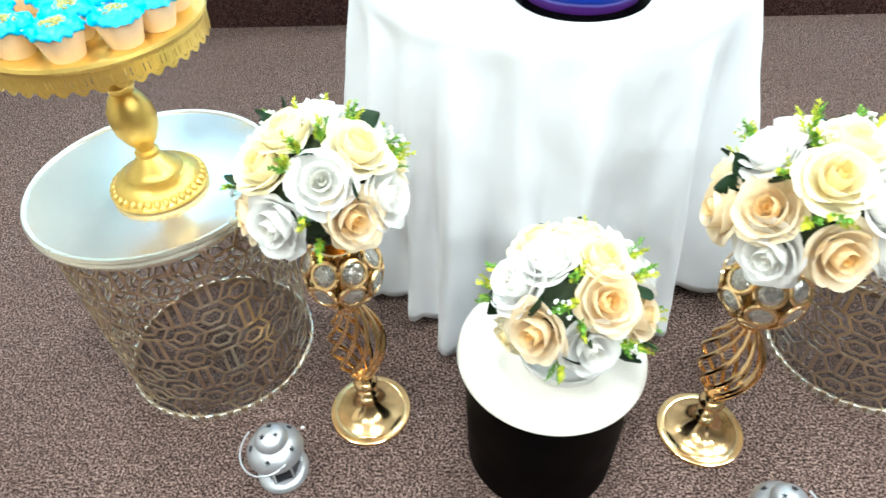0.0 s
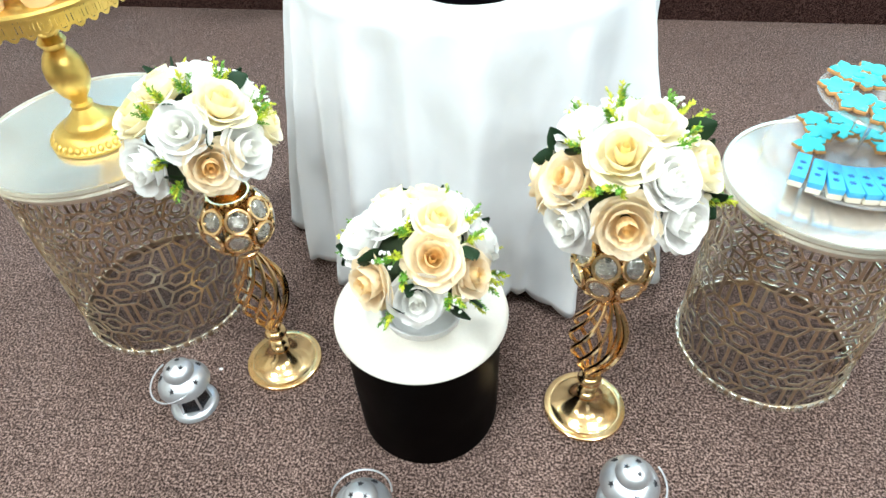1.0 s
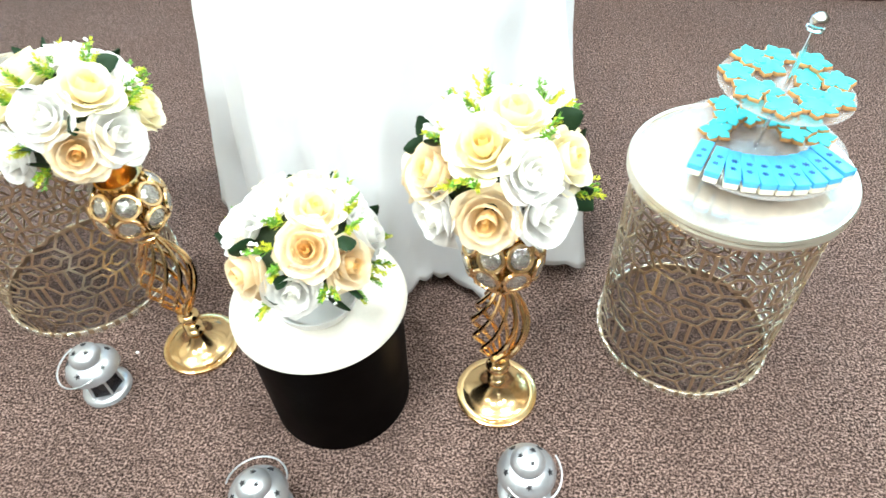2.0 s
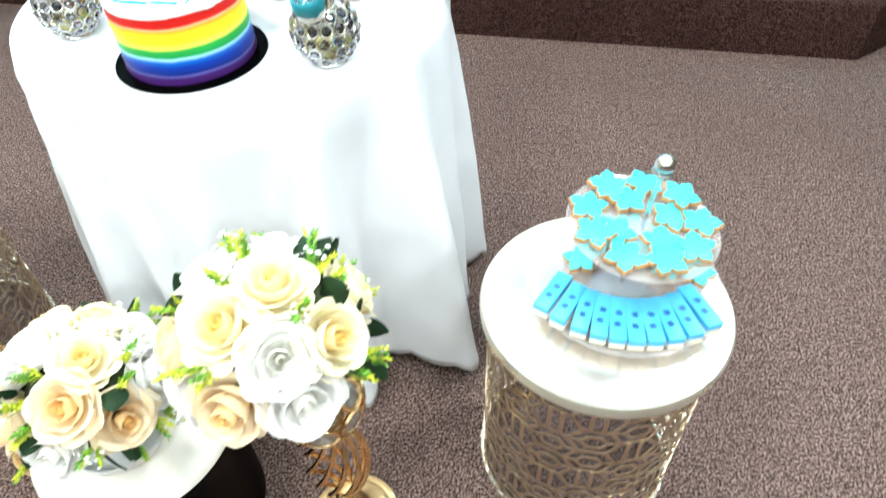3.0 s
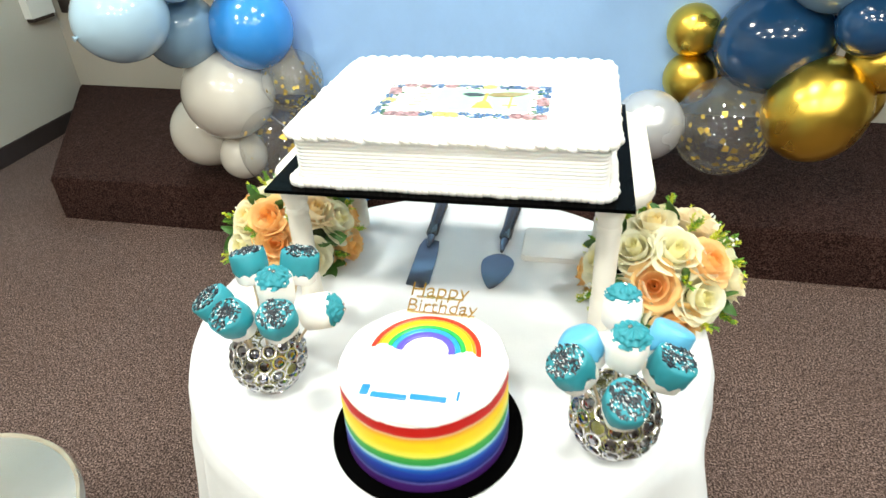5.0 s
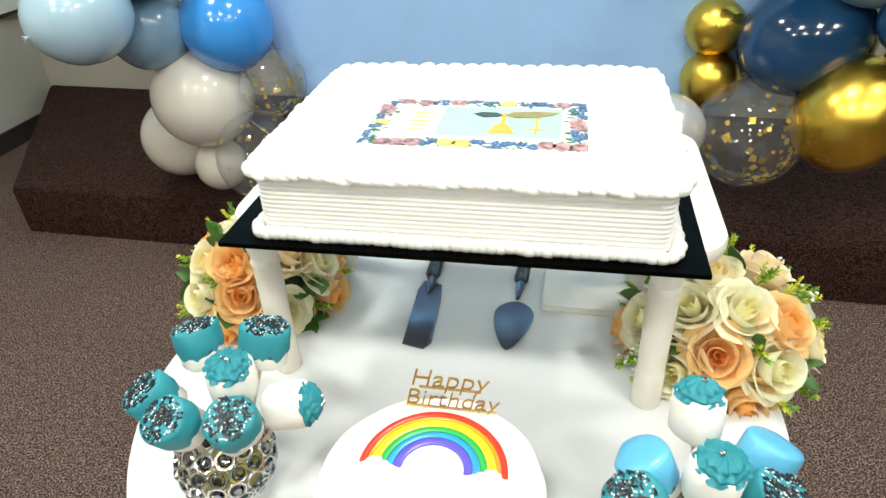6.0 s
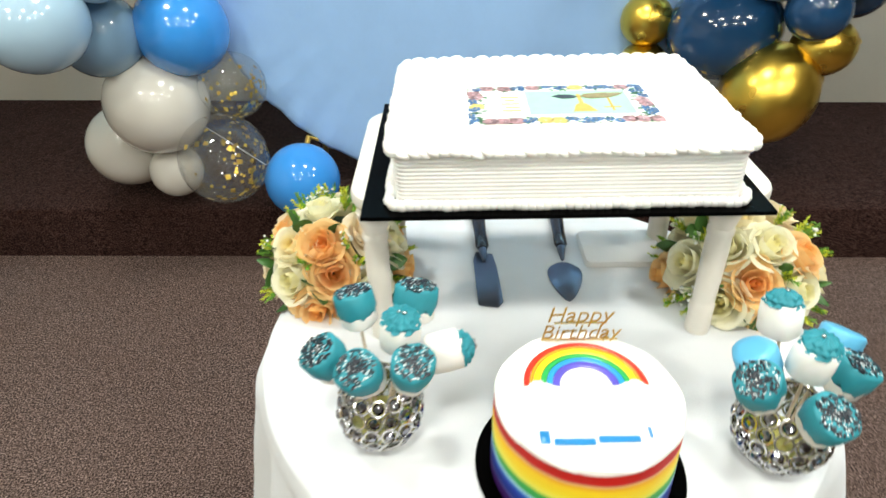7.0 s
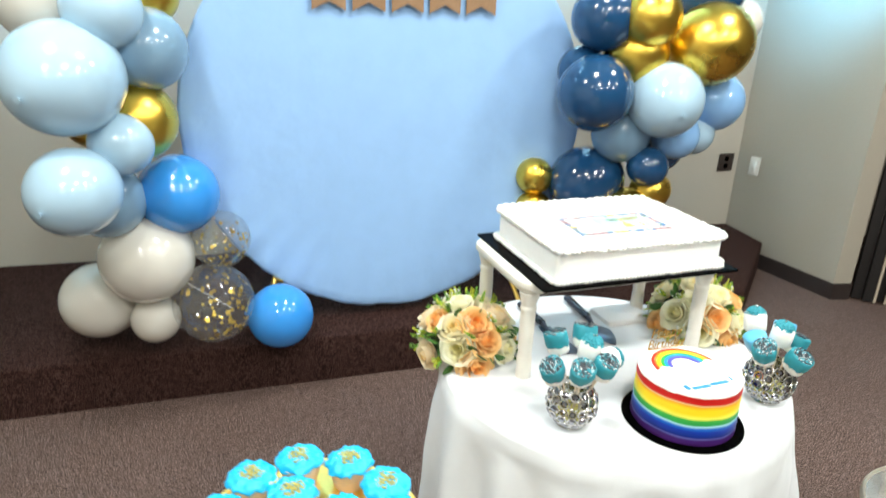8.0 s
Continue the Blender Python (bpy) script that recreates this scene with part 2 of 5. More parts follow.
B_PEARL = plain("pearl_balloon", (0.62, 0.64, 0.66), 0.25, 0.45, vary=0.03, fine=8, relief=0)
B_BLUE = plain("bright_blue_balloon", (0.045, 0.30, 0.80), 0.14, vary=0.04, fine=8, relief=0, coat=0.5)
B_LIGHT = plain("pale_blue_balloon", (0.42, 0.60, 0.74), 0.14, vary=0.03, fine=8, relief=0, coat=0.5)
B_SKY = plain("sky_balloon", (0.26, 0.48, 0.80), 0.14, vary=0.03, fine=8, relief=0, coat=0.5)
B_DUSTY = plain("dusty_blue_balloon", (0.20, 0.33, 0.46), 0.16, vary=0.04, fine=8, relief=0, coat=0.5)
B_NAVY = plain("navy_balloon", (0.012, 0.060, 0.15), 0.13, vary=0.05, fine=8, relief=0, coat=0.5)
B_GOLD = plain("chrome_gold_balloon", (0.84, 0.56, 0.09), 0.3, 1.0, vary=0.05, fine=8, relief=0)
PLATE_FROST = clear_film("frosted_plate", (0.92, 0.87, 0.84), 1.5, 0.08, 0.16)
B_CLEAR = clear_film("clear_balloon", (0.95, 0.95, 0.94), 1.75, 0.03, 0.03)
CONFETTI = plain("gold_confetti", (0.95, 0.64, 0.09), 0.35, 0.7, island=0.5)
BURLAP = plain("burlap", (0.33, 0.20, 0.11), 0.9, vary=0.3, fine=260, relief=0.6)
SWITCH_WHITE = plain("switch_plastic", (0.78, 0.77, 0.72), 0.35, vary=0.03)
DARK_PLATE = plain("bronze_plate", (0.06, 0.045, 0.04), 0.35, 0.5)
DOOR_DARK = plain("dark_partition", (0.010, 0.008, 0.0075), 0.55, vary=0.2)
DOOR_TRIM = plain("beige_edge", (0.50, 0.42, 0.32), 0.5)
PRINT_PAPER = plain("printed_sugar_sheet", (0.85, 0.83, 0.78), 0.4, vary=0.03)
PRINT_TEAL = plain("printed_teal", (0.36, 0.62, 0.45), 0.4, vary=0.08, coarse=20)
PRINT_GOLD = plain("printed_gold", (0.62, 0.40, 0.06), 0.4)
PRINT_BROWN = plain("printed_brown", (0.34, 0.27, 0.10), 0.4, vary=0.5, fine=120, coarse=60)
PRINT_DARK = plain("printed_dark", (0.035, 0.05, 0.06), 0.4)
PRINT_PINK = plain("printed_pink", (0.62, 0.34, 0.35), 0.4, island=0.75)
PRINT_BLUE = plain("printed_blue", (0.08, 0.22, 0.50), 0.4, island=0.4)
PRINT_GREEN = plain("printed_green", (0.08, 0.24, 0.10), 0.4, island=0.5)
PRINT_YELLOW = plain("printed_yellow", (0.82, 0.62, 0.16), 0.4, island=0.3)
PAPER_WHITE = plain("paper_napkin", (0.84, 0.83, 0.82), 0.8, vary=0.04, fine=40)
R_RED = plain("red_gel", (0.72, 0.03, 0.012), 0.3, vary=0.1)
R_ORANGE = plain("orange_gel", (0.86, 0.33, 0.02), 0.3, vary=0.1)
R_YELLOW = plain("yellow_gel", (0.88, 0.70, 0.02), 0.3, vary=0.08)
R_GREEN = plain("green_gel", (0.02, 0.38, 0.08), 0.3, vary=0.1)
R_BLUE = plain("blue_gel", (0.02, 0.30, 0.72), 0.3, vary=0.1)
R_VIOLET = plain("violet_gel", (0.10, 0.08, 0.50), 0.3, vary=0.1)
NAME_BLUE = plain("blue_piping", (0.01, 0.20, 0.48), 0.35)
CAKE_BANDS = stripes("rainbow_bands", [(0.0, (0.050, 0.010, 0.110)), (0.10, (0.040, 0.008, 0.120)), (0.135, (0.10, 0.10, 0.34)), (0.16, (0.002, 0.012, 0.16)), (0.27, (0.002, 0.030, 0.30)), (0.34, (0.004, 0.12, 0.50)), (0.385, (0.34, 0.62, 0.70)), (0.41, (0.02, 0.30, 0.07)), (0.50, (0.05, 0.40, 0.05)), (0.535, (0.78, 0.74, 0.10)), (0.60, (0.90, 0.72, 0.02)), (0.70, (0.90, 0.62, 0.015)), (0.76, (0.85, 0.40, 0.02)), (0.79, (0.80, 0.50, 0.26)), (0.815, (0.56, 0.012, 0.008)), (0.925, (0.46, 0.010, 0.008)), (0.945, (0.85, 0.83, 0.80))])


# ---------------------------------------------------------------- shape tools
class Shape:
    """Collects points and faces of one mesh."""

    def __init__(self):
        self.v, self.f = [], []

    def add(self, verts, faces, m=None):
        k = len(self.v)
        self.v += [tuple(m @ Vector(p)) for p in verts] if m is not None else [tuple(p) for p in verts]
        self.f += [tuple(i + k for i in f) for f in faces]
        return self

    def box(self, x0, x1, y0, y1, z0, z1, m=None):
        v = [(x, y, z) for z in (z0, z1) for x, y in ((x0, y0), (x1, y0), (x1, y1), (x0, y1))]
        return self.add(v, [(3, 2, 1, 0), (4, 5, 6, 7), (0, 1, 5, 4), (1, 2, 6, 5), (2, 3, 7, 6), (3, 0, 4, 7)], m)

    def rings(self, loops, closed=True, cap0=True, cap1=True, m=None):
        """Skin over loops of equally many points."""
        n = len(loops[0])
        v = [p for lp in loops for p in lp]
        f = []
        for i in range(len(loops) - 1):
            for j in range(n if closed else n - 1):
                a, b = i * n + j, i * n + (j + 1) % n
                f.append((a, b, b + n, a + n))
        if cap0:
            f.append(tuple(range(n - 1, -1, -1)))
        if cap1:
            f.append(tuple((len(loops) - 1) * n + j for j in range(n)))
        return self.add(v, f, m)

    def lathe(self, profile, n=32, m=None, wob=None, cap=True):
        loops = []
        for i, (r, z) in enumerate(profile):
            loops.append([((r + (wob(2 * math.pi * j / n, i) if wob else 0)) * math.cos(2 * math.pi * j / n), (r + (wob(2 * math.pi * j / n, i) if wob else 0)) * math.sin(2 * math.pi * j / n), z) for j in range(n)])
        return self.rings(loops, True, cap, cap, m)

    def tube(self, pts, r, n=8, closed=False, m=None):
        pts = [Vector(p) for p in pts]
        rr = r if isinstance(r, (list, tuple)) else [r] * len(pts)
        loops, up = [], None
        for i, p in enumerate(pts):
            a = pts[i - 1] if (i or closed) else p
            b = pts[(i + 1) % len(pts)] if (i < len(pts) - 1 or closed) else p
            d = (b - a).normalized()
            if up is None:
                up = d.orthogonal().normalized()
            up = (up - d * up.dot(d)).normalized()
            s = d.cross(up)
            loops.append([tuple(p + (up * math.cos(2 * math.pi * j / n) + s * math.sin(2 * math.pi * j / n)) * rr[i]) for j in range(n)])
        if closed:
            loops.append(loops[0])
        return self.rings(loops, True, not closed, not closed, m)

    def torus(self, R, r, m=None, n=32, k=8):
        return self.tube([(R * math.cos(2 * math.pi * i / n), R * math.sin(2 * math.pi * i / n), 0) for i in range(n)], r, k, True, m)

    def ball(self, r, m=None, n=12, k=8, sq=(1, 1, 1)):
        v, f = [(0, 0, -r * sq[2])], []
        for i in range(1, k):
            t = math.pi * i / k - math.pi / 2
            v += [(r * sq[0] * math.cos(t) * math.cos(2 * math.pi * j / n), r * sq[1] * math.cos(t) * math.sin(2 * math.pi * j / n), r * sq[2] * math.sin(t)) for j in range(n)]
        v.append((0, 0, r * sq[2]))
        for j in range(n):
            f.append((0, 1 + (j + 1) % n, 1 + j))
            f.append((len(v) - 1, len(v) - 1 - n + j, len(v) - 1 - n + (j + 1) % n))
        for i in range(k - 2):
            for j in range(n):
                a, b = 1 + i * n + j, 1 + i * n + (j + 1) % n
                f.append((a, b, b + n, a + n))
        return self.add(v, f, m)

    def slab(self, outline, z0, z1, m=None):
        return self.rings([[(x, y, z0) for x, y in outline], [(x, y, z1) for x, y in outline]], True, True, True, m)

    def cushion(self, outline, z0, z1, e, m=None):
        """A slab with rounded upper and lower edges."""
        cx, cy = sum(p[0] for p in outline) / len(outline), sum(p[1] for p in outline) / len(outline)

        def inset(d):
            out = []
            for x, y in outline:
                L = max(1e-6, math.hypot(x - cx, y - cy))
                out.append((x - (x - cx) / L * d, y - (y - cy) / L * d))
            return out
        loops = []
        for d, z in ((e, z0), (e * 0.3, z0 + e * 0.3), (0, z0 + e), (0, z1 - e), (e * 0.3, z1 - e * 0.3), (e, z1)):
            loops.append([(x, y, z) for x, y in inset(d)])
        return self.rings(loops, True, True, True, m)

    def mesh(self, name, material, sharp=40):
        me = bpy.data.meshes.new(name)
        me.from_pydata(self.v, [], self.f)
        me.materials.append(material)
        me.polygons.foreach_set("use_smooth", [True] * len(me.polygons))
        me.set_sharp_from_angle(angle=radians(sharp))
        me.update()
        return me


def part(name, shape, material, parent, label="", m=None, sharp=40):
    data = shape if isinstance(shape, bpy.types.Mesh) else shape.mesh(name, material, sharp)
    ob = new(name, data)
    ob.parent = parent
    if m is not None:
        ob.matrix_basis = m
    if label:
        tagged(ob, label)
    return ob


def thing(name, at, label, category, group="", kind="", rz=0, rx=0, ry=0):
    ob = new(name)
    ob.empty_display_size = 0.05
    ob.matrix_basis = pose(*at, rx, ry, rz)
    return tagged(ob, label, category, group, kind)


def solid(name, shape, material, at, label, category, group="", kind="", rz=0, sharp=40):
    ob = new(name, shape.mesh(name, material, sharp))
    ob.matrix_basis = pose(*at, 0, 0, rz)
    return tagged(ob, label, category, group, kind)


def along(p, d, spin=0.0, s=1.0):
    """A pose at p whose z points along d."""
    return Matrix.Translation(p) @ Vector(d).to_track_quat("Z", "Y").to_matrix().to_4x4() @ pose(0, 0, 0, 0, 0, spin) @ Matrix.Diagonal((s, s, s, 1))


def circle(r, n=32, cx=0, cy=0):
    return [(cx + r * math.cos(2 * math.pi * i / n), cy + r * math.sin(2 * math.pi * i / n)) for i in range(n)]


def rounded(x0, x1, y0, y1, r, k=5):
    out = []
    for cx, cy, a in ((x1 - r, y1 - r, 0), (x0 + r, y1 - r, 90), (x0 + r, y0 + r, 180), (x1 - r, y0 + r, 270)):
        out += [(cx + r * math.cos(radians(a + 90 * i / k)), cy + r * math.sin(radians(a + 90 * i / k))) for i in range(k + 1)]
    return out


def sph(az, el):
    return Vector((math.cos(radians(el)) * math.cos(radians(az)), math.cos(radians(el)) * math.sin(radians(az)), math.sin(radians(el))))


# ---------------------------------------------------------------- the room
X0, X1, Y0, Y1 = -2.2, 7.5, -7.0, 4.1
STAGE_Z = 0.212


def back_y(x):
    """The stage's back wall runs slightly askew."""
    return 4.375 - 0.0575 * (x + 2.19)



def structure(name, shape, material, label, category):
    return solid(name, shape, material, (0, 0, 0), label, category, kind="structure")


structure("floor", Shape().box(X0 - 0.2, X1 + 0.2, Y0 - 0.2, Y1 + 0.5, -0.1, 0.0), CARPET, "dark taupe speckled loop-pile carpet floor", "floor")
structure("ceiling", Shape().box(X0 - 0.2, X1 + 0.2, Y0 - 0.2, Y1 + 0.5, CEIL, CEIL + 0.12), CEILING, "plain white ceiling over the hall", "ceiling")
structure("wall_back", Shape().slab([(X0 - 0.15, back_y(X0 - 0.15)), (3.25, back_y(3.25)), (3.25, back_y(3.25) + 0.15), (X0 - 0.15, back_y(X0 - 0.15) + 0.15)], 0, CEIL), WALL, "warm beige painted wall behind the stage", "wall")
structure("wall_left", Shape().box(X0 - 0.15, X0, Y0, back_y(X0) - 0.002, 0, CEIL), WALL, "warm beige painted side wall", "wall")
structure("wall_right", Shape().slab([(3.105, back_y(3.105) - 0.002), (3.178, 3.222), (3.292, 3.198), (3.445, 4.05)], 0, CEIL), WALL_SHADED, "beige painted wall beside the stage with an outer corner, shade in its colour", "wall")
structure("wall_far", Shape().box(X1, X1 + 0.15, Y0, Y1, 0, CEIL), WALL, "plain beige wall closing the hall", "wall")
structure("wall_rear", Shape().box(X0, X1, Y0 - 0.15, Y0, 0, CEIL), WALL, "plain beige wall opposite the stage", "wall")
structure("wall_side", Shape().box(3.45, X1, Y1, Y1 + 0.15, 0, CEIL), WALL, "plain beige wall beyond the partition", "wall")
structure("baseboard_left", Shape().box(X0, X0 + 0.012, Y0, back_y(X0) - 0.003, 0, 0.1), BASE_BROWN, "dark brown rubber baseboard on the side wall", "baseboard")
bb = Shape()
bb.slab([(3.124, 3.86), (3.112, 3.86), (3.1735, 3.2115), (3.290, 3.1862), (3.292, 3.1975), (3.184, 3.2200)], 0, 0.1)
structure("baseboard_right", bb, BASE_BROWN, "dark brown rubber baseboard round the wall corner", "baseboard")

st = Shape()


def stage_inset(d):
    return [(-1.455 + d * 0.5, 3.170 + d), (2.35 - d * 0.4, 3.058 + d), (3.06 - d * 0.6, 3.68 + d * 0.3), (3.104, back_y(3.104) - 0.002), (X0 + 0.01, back_y(X0) - 0.002), (X0 + 0.02 + d * 0.6, 4.33)]


st.rings([[(x, y, z) for x, y in stage_inset(d)] for d, z in ((0, 0), (0, STAGE_Z - 0.02), (0.005, STAGE_Z - 0.007), (0.018, STAGE_Z))], True, False, True)
structure("stage", st, STAGE_CARPET, "low stage platform covered in dark brown carpet", "stage")

for lx, ly in LAMPS:
    e = thing("ceiling_light", (lx, ly, CEIL), "square recessed ceiling light with a glowing diffuser", "ceiling light", "ceiling lights")
    fr = Shape()
    for x0, x1, y0, y1 in ((-0.16, 0.16, -0.16, -0.135), (-0.16, 0.16, 0.135, 0.16), (-0.16, -0.135, -0.135, 0.135), (0.135, 0.16, -0.135, 0.135)):
        fr.box(x0, x1, y0, y1, -0.03, 0.0)
    part("frame", fr, WHITE_METAL, e)
    part("diffuser", Shape().box(-0.135, 0.135, -0.135, 0.135, -0.015, -0.004), LAMP_FACE, e, "glowing white diffuser")

for wx in WASH:
    e = thing("wall_washer", (wx, 3.35, CEIL), "small ceiling spotlight washing the wall blue", "spotlight", "wall washers")
    part("canopy", Shape().lathe([(0.0005, -0.02), (0.05, -0.02), (0.05, 0.0), (0.0005, 0.0)], 24), WHITE_METAL, e)
    part("lamp_head", Shape().lathe([(0.030, -0.02), (0.036, -0.03), (0.036, -0.085), (0.032, -0.085), (0.030, -0.03)], 24), WHITE_METAL, e)

# wall fittings
e = thing("light_switch", (3.119, 3.925, 0.652), "small white light switch plate on the wall beside the stage", "light switch", rz=-84.6)
part("plate", Shape().cushion(rounded(-0.038, 0.038, -0.06, 0.06, 0.008), 0, 0.008, 0.003, pose(0, 0, 0, 90, 0, 0)), SWITCH_WHITE, e)
part("rocker", Shape().cushion(rounded(-0.016, 0.016, -0.032, 0.032, 0.003), 0.008, 0.012, 0.002, pose(0, 0, 0, 90, 0, 0)), SWITCH_WHITE, e)
e = thing("wall_outlet", (3.01, back_y(3.01), 0.65), "dark bronze outlet plate on the beige wall", "outlet")
part("plate", Shape().cushion(rounded(-0.06, 0.06, -0.06, 0.06, 0.008), 0, 0.008, 0.003, pose(0, 0, 0, 90, 0, 0)), DARK_PLATE, e)
for dz in (-0.025, 0.025):
    part("socket", Shape().cushion(circle(0.018, 16, 0, dz), 0.008, 0.011, 0.002, pose(0, 0, 0, 90, 0, 0)), BLACK_CARD, e)
e = thing("wall_outlet", (-2.09, back_y(-2.09), 0.70), "dark bronze outlet plate on the beige wall", "outlet")
part("plate", Shape().cushion(rounded(-0.06, 0.06, -0.06, 0.06, 0.008), 0, 0.008, 0.003, pose(0, 0, 0, 90, 0, 0)), DARK_PLATE, e)
e = thing("wall_box", (X0, 4.23, 0.655), "white control box with a dark underside on the side wall", "control box")
part("body", Shape().box(0, 0.05, -0.09, 0.09, 0.0, 0.26), SWITCH_WHITE, e)
part("underside", Shape().box(0, 0.045, -0.08, 0.08, -0.02, 0.0), DARK_PLATE, e, "dark underside")

# folding partition beyond the corner
e = thing("folding_door", (3.322, 3.205, 0), "dark folding partition door with beige edge strips", "door", rz=-40)
for i in range(14):
    push = 0.03 * (i % 2)
    part("panel", Shape().box(i * 0.055, i * 0.055 + 0.051, -0.02 - push, 0.02 - push, 0.01, 2.1), DOOR_DARK, e)
for i in (2, 3, 5, 8, 11):
    part("edge_strip", Shape().box(i * 0.055 - 0.004, i * 0.055 + 0.008, -0.062, -0.051, 0.012, 2.1), DOOR_TRIM, e, "beige edge strip")
part("track", Shape().box(0, 0.77, -0.06, 0.03, 2.1, 2.16), DOOR_DARK, e)

# ---------------------------------------------------------------- round backdrop with fabric
BCX, BCZ, BR, BY = 0.515, 1.100, 0.85, 3.30
e = thing("round_backdrop", (BCX, BY, STAGE_Z), "round backdrop stand covered with smooth light blue fabric", "backdrop")
cz = BCZ - STAGE_Z
loops = []
N = 144
for (rr, yy) in ((0.0, -0.012), (0.25, -0.012), (0.5, -0.012), (0.7, -0.013), (0.8, -0.014), (0.835, -0.014), (0.848, -0.008), (0.85, 0.004), (0.845, 0.016), (0.7, 0.02)):
    lp = []
    for j in range(N):
        a = 2 * math.pi * j / N
        low = max(0.0, -math.sin(a)) ** 3
        sag = 0.004 * math.sin(a * 17 + 1.0) * low + 0.004 * noise.noise((math.cos(a) * 6, math.sin(a) * 6, 3)) + 0.03 * max(0.0, math.cos(a)) ** 4
        ripple = 0.008 * low * (rr / 0.85) ** 5 * math.sin(a * 21)
        left_pull = 0.008 * math.sin(a * 40) * max(0.0, math.cos(a - radians(222))) ** 8 * (rr / 0.85) ** 9
        r2 = rr + (sag if rr > 0.75 else 0)
        lp.append((r2 * math.cos(a), yy - abs(ripple) - left_pull, cz + r2 * math.sin(a)))
    loops.append(lp)
part("fabric_cover", Shape().rings(loops, True, True, True), CLOTH_BLUE, e, "light blue stretched fabric cover", sharp=60)
part("hoop", Shape().torus(0.835, 0.012, Matrix.Translation((0, 0.034, cz)) @ pose(0, 0, 0, 90, 0, 0), 96, 8), GOLD_SATIN, e, "gold metal hoop")
for s in (-1, 1):
    part("foot", Shape().tube([(s * 0.42, 0.03, cz - 0.73), (s * 0.53, -0.02, 0.22), (s * 0.585, -0.17, 0.012)], 0.011, 8), GOLD_SATIN, e, "gold metal foot")
    part("foot", Shape().tube([(s * 0.42, 0.04, cz - 0.73), (s * 0.5, 0.16, 0.2), (s * 0.54, 0.30, 0.012)], 0.011, 8), GOLD_SATIN, e, "gold metal foot")

# burlap bunting
e = thing("bunting", (BCX, BY - 0.03, 1.70), "brown burlap swallowtail bunting hanging across the blue backdrop", "bunting")
for i in range(5):
    x = -0.27 + i * 0.156
    o = [(x - 0.065, 0), (x + 0.065, 0), (x + 0.065, -0.175), (x, -0.142), (x - 0.065, -0.175)]
    p = Shape().slab([(a, -b) for a, b in o][::-1], -0.002, 0.002, pose(0, -0.004, 0.0, -90 + 180, 0, 0) @ Matrix.Diagonal((1, -1, 1, 1)))
    part("pennant", p, BURLAP, e)
    part("letter_bar", Shape().box(x - 0.03, x + 0.03, -0.009, -0.0065, -0.105, -0.045), PAPER_WHITE, e, "white painted mark")
part("cord", Shape().tube([(-0.62, -0.004, 0.09), (-0.3, -0.004, 0.012), (0.0, -0.004, 0.004), (0.33, -0.004, 0.012), (0.66, -0.004, 0.09)], 0.0025, 6), BURLAP, e)


# ---------------------------------------------------------------- balloon garlands
def balloon(parent, at, r, material, knot, stretch=1.0, label="", confetti=0):
    d = (Vector(knot) - Vector(at)).normalized()
    prof = []
    K = 18
    for i in range(K + 1):
        t = math.pi * i / K
        z = -math.cos(t)
        w = math.sin(t)
        if z > 0.35:
            w *= 1 - 0.12 * ((z - 0.35) / 0.65) ** 2
        prof.append((max(0.0006, r * w), r * stretch * z * (1.06 if z > 0 else 1.0)))
    sh = Shape().lathe(prof, 28)
    tip = prof[-1][1]
    sh.lathe([(0.004, tip - 0.004), (0.005, tip + 0.004), (0.010, tip + 0.012), (0.002, tip + 0.012)], 10)
    ob = part("balloon", sh, material, parent, label, along(at, d, random.uniform(0, 360)), 80)
    if confetti:
        c = Shape()
        for i in range(confetti):
            u = Vector((random.gauss(0.25, 0.8), random.gauss(0, 0.8), random.gauss(-0.75, 0.8))).normalized()
            u.rotate(d.rotation_difference(Vector((0, 0, 1))))
            q = along(u * r * random.uniform(0.93, 0.965), u, random.uniform(0, 360))
            k = random.uniform(0.004, 0.0095) * r / 0.13
            c.add([(-k, -k * 0.7, 0), (k, -k * 0.8, 0.001), (k * 0.8, k, 0), (-k * 0.9, k * 0.7, 0.001)], [(0, 1, 2, 3)], q)
        tagged(part("confetti", c, CONFETTI, ob, "flakes of gold foil confetti"), kind="stuff")
    return ob


LEFT = thing("balloon_garland", (-0.45, 3.25, STAGE_Z), "garland of blue, ivory, gold and clear balloons on the stage", "balloons")
RIGHT = thing("balloon_garland", (1.5, 3.25, STAGE_Z), "garland of navy, gold, pale blue and clear balloons", "balloons")
ivory, clearb = "ivory white balloon", "clear balloon with gold confetti"
pale, dusty, navy, goldb = "pale blue balloon", "dusty blue balloon", "navy blue balloon", "chrome gold balloon"


def put(g, x, y, z, r, material, label, stretch=1.0, kx=None, confetti=0):
    o = Vector(g.location)
    k = (Vector((-0.45, 3.30, z)) if g is LEFT else Vector((1.48, 3.30, z))) if kx is None else Vector(kx)
    balloon(g, Vector((x, y, z)) - o, r, material, k - o + Vector((0, 0.001, 0)), stretch, label, confetti)


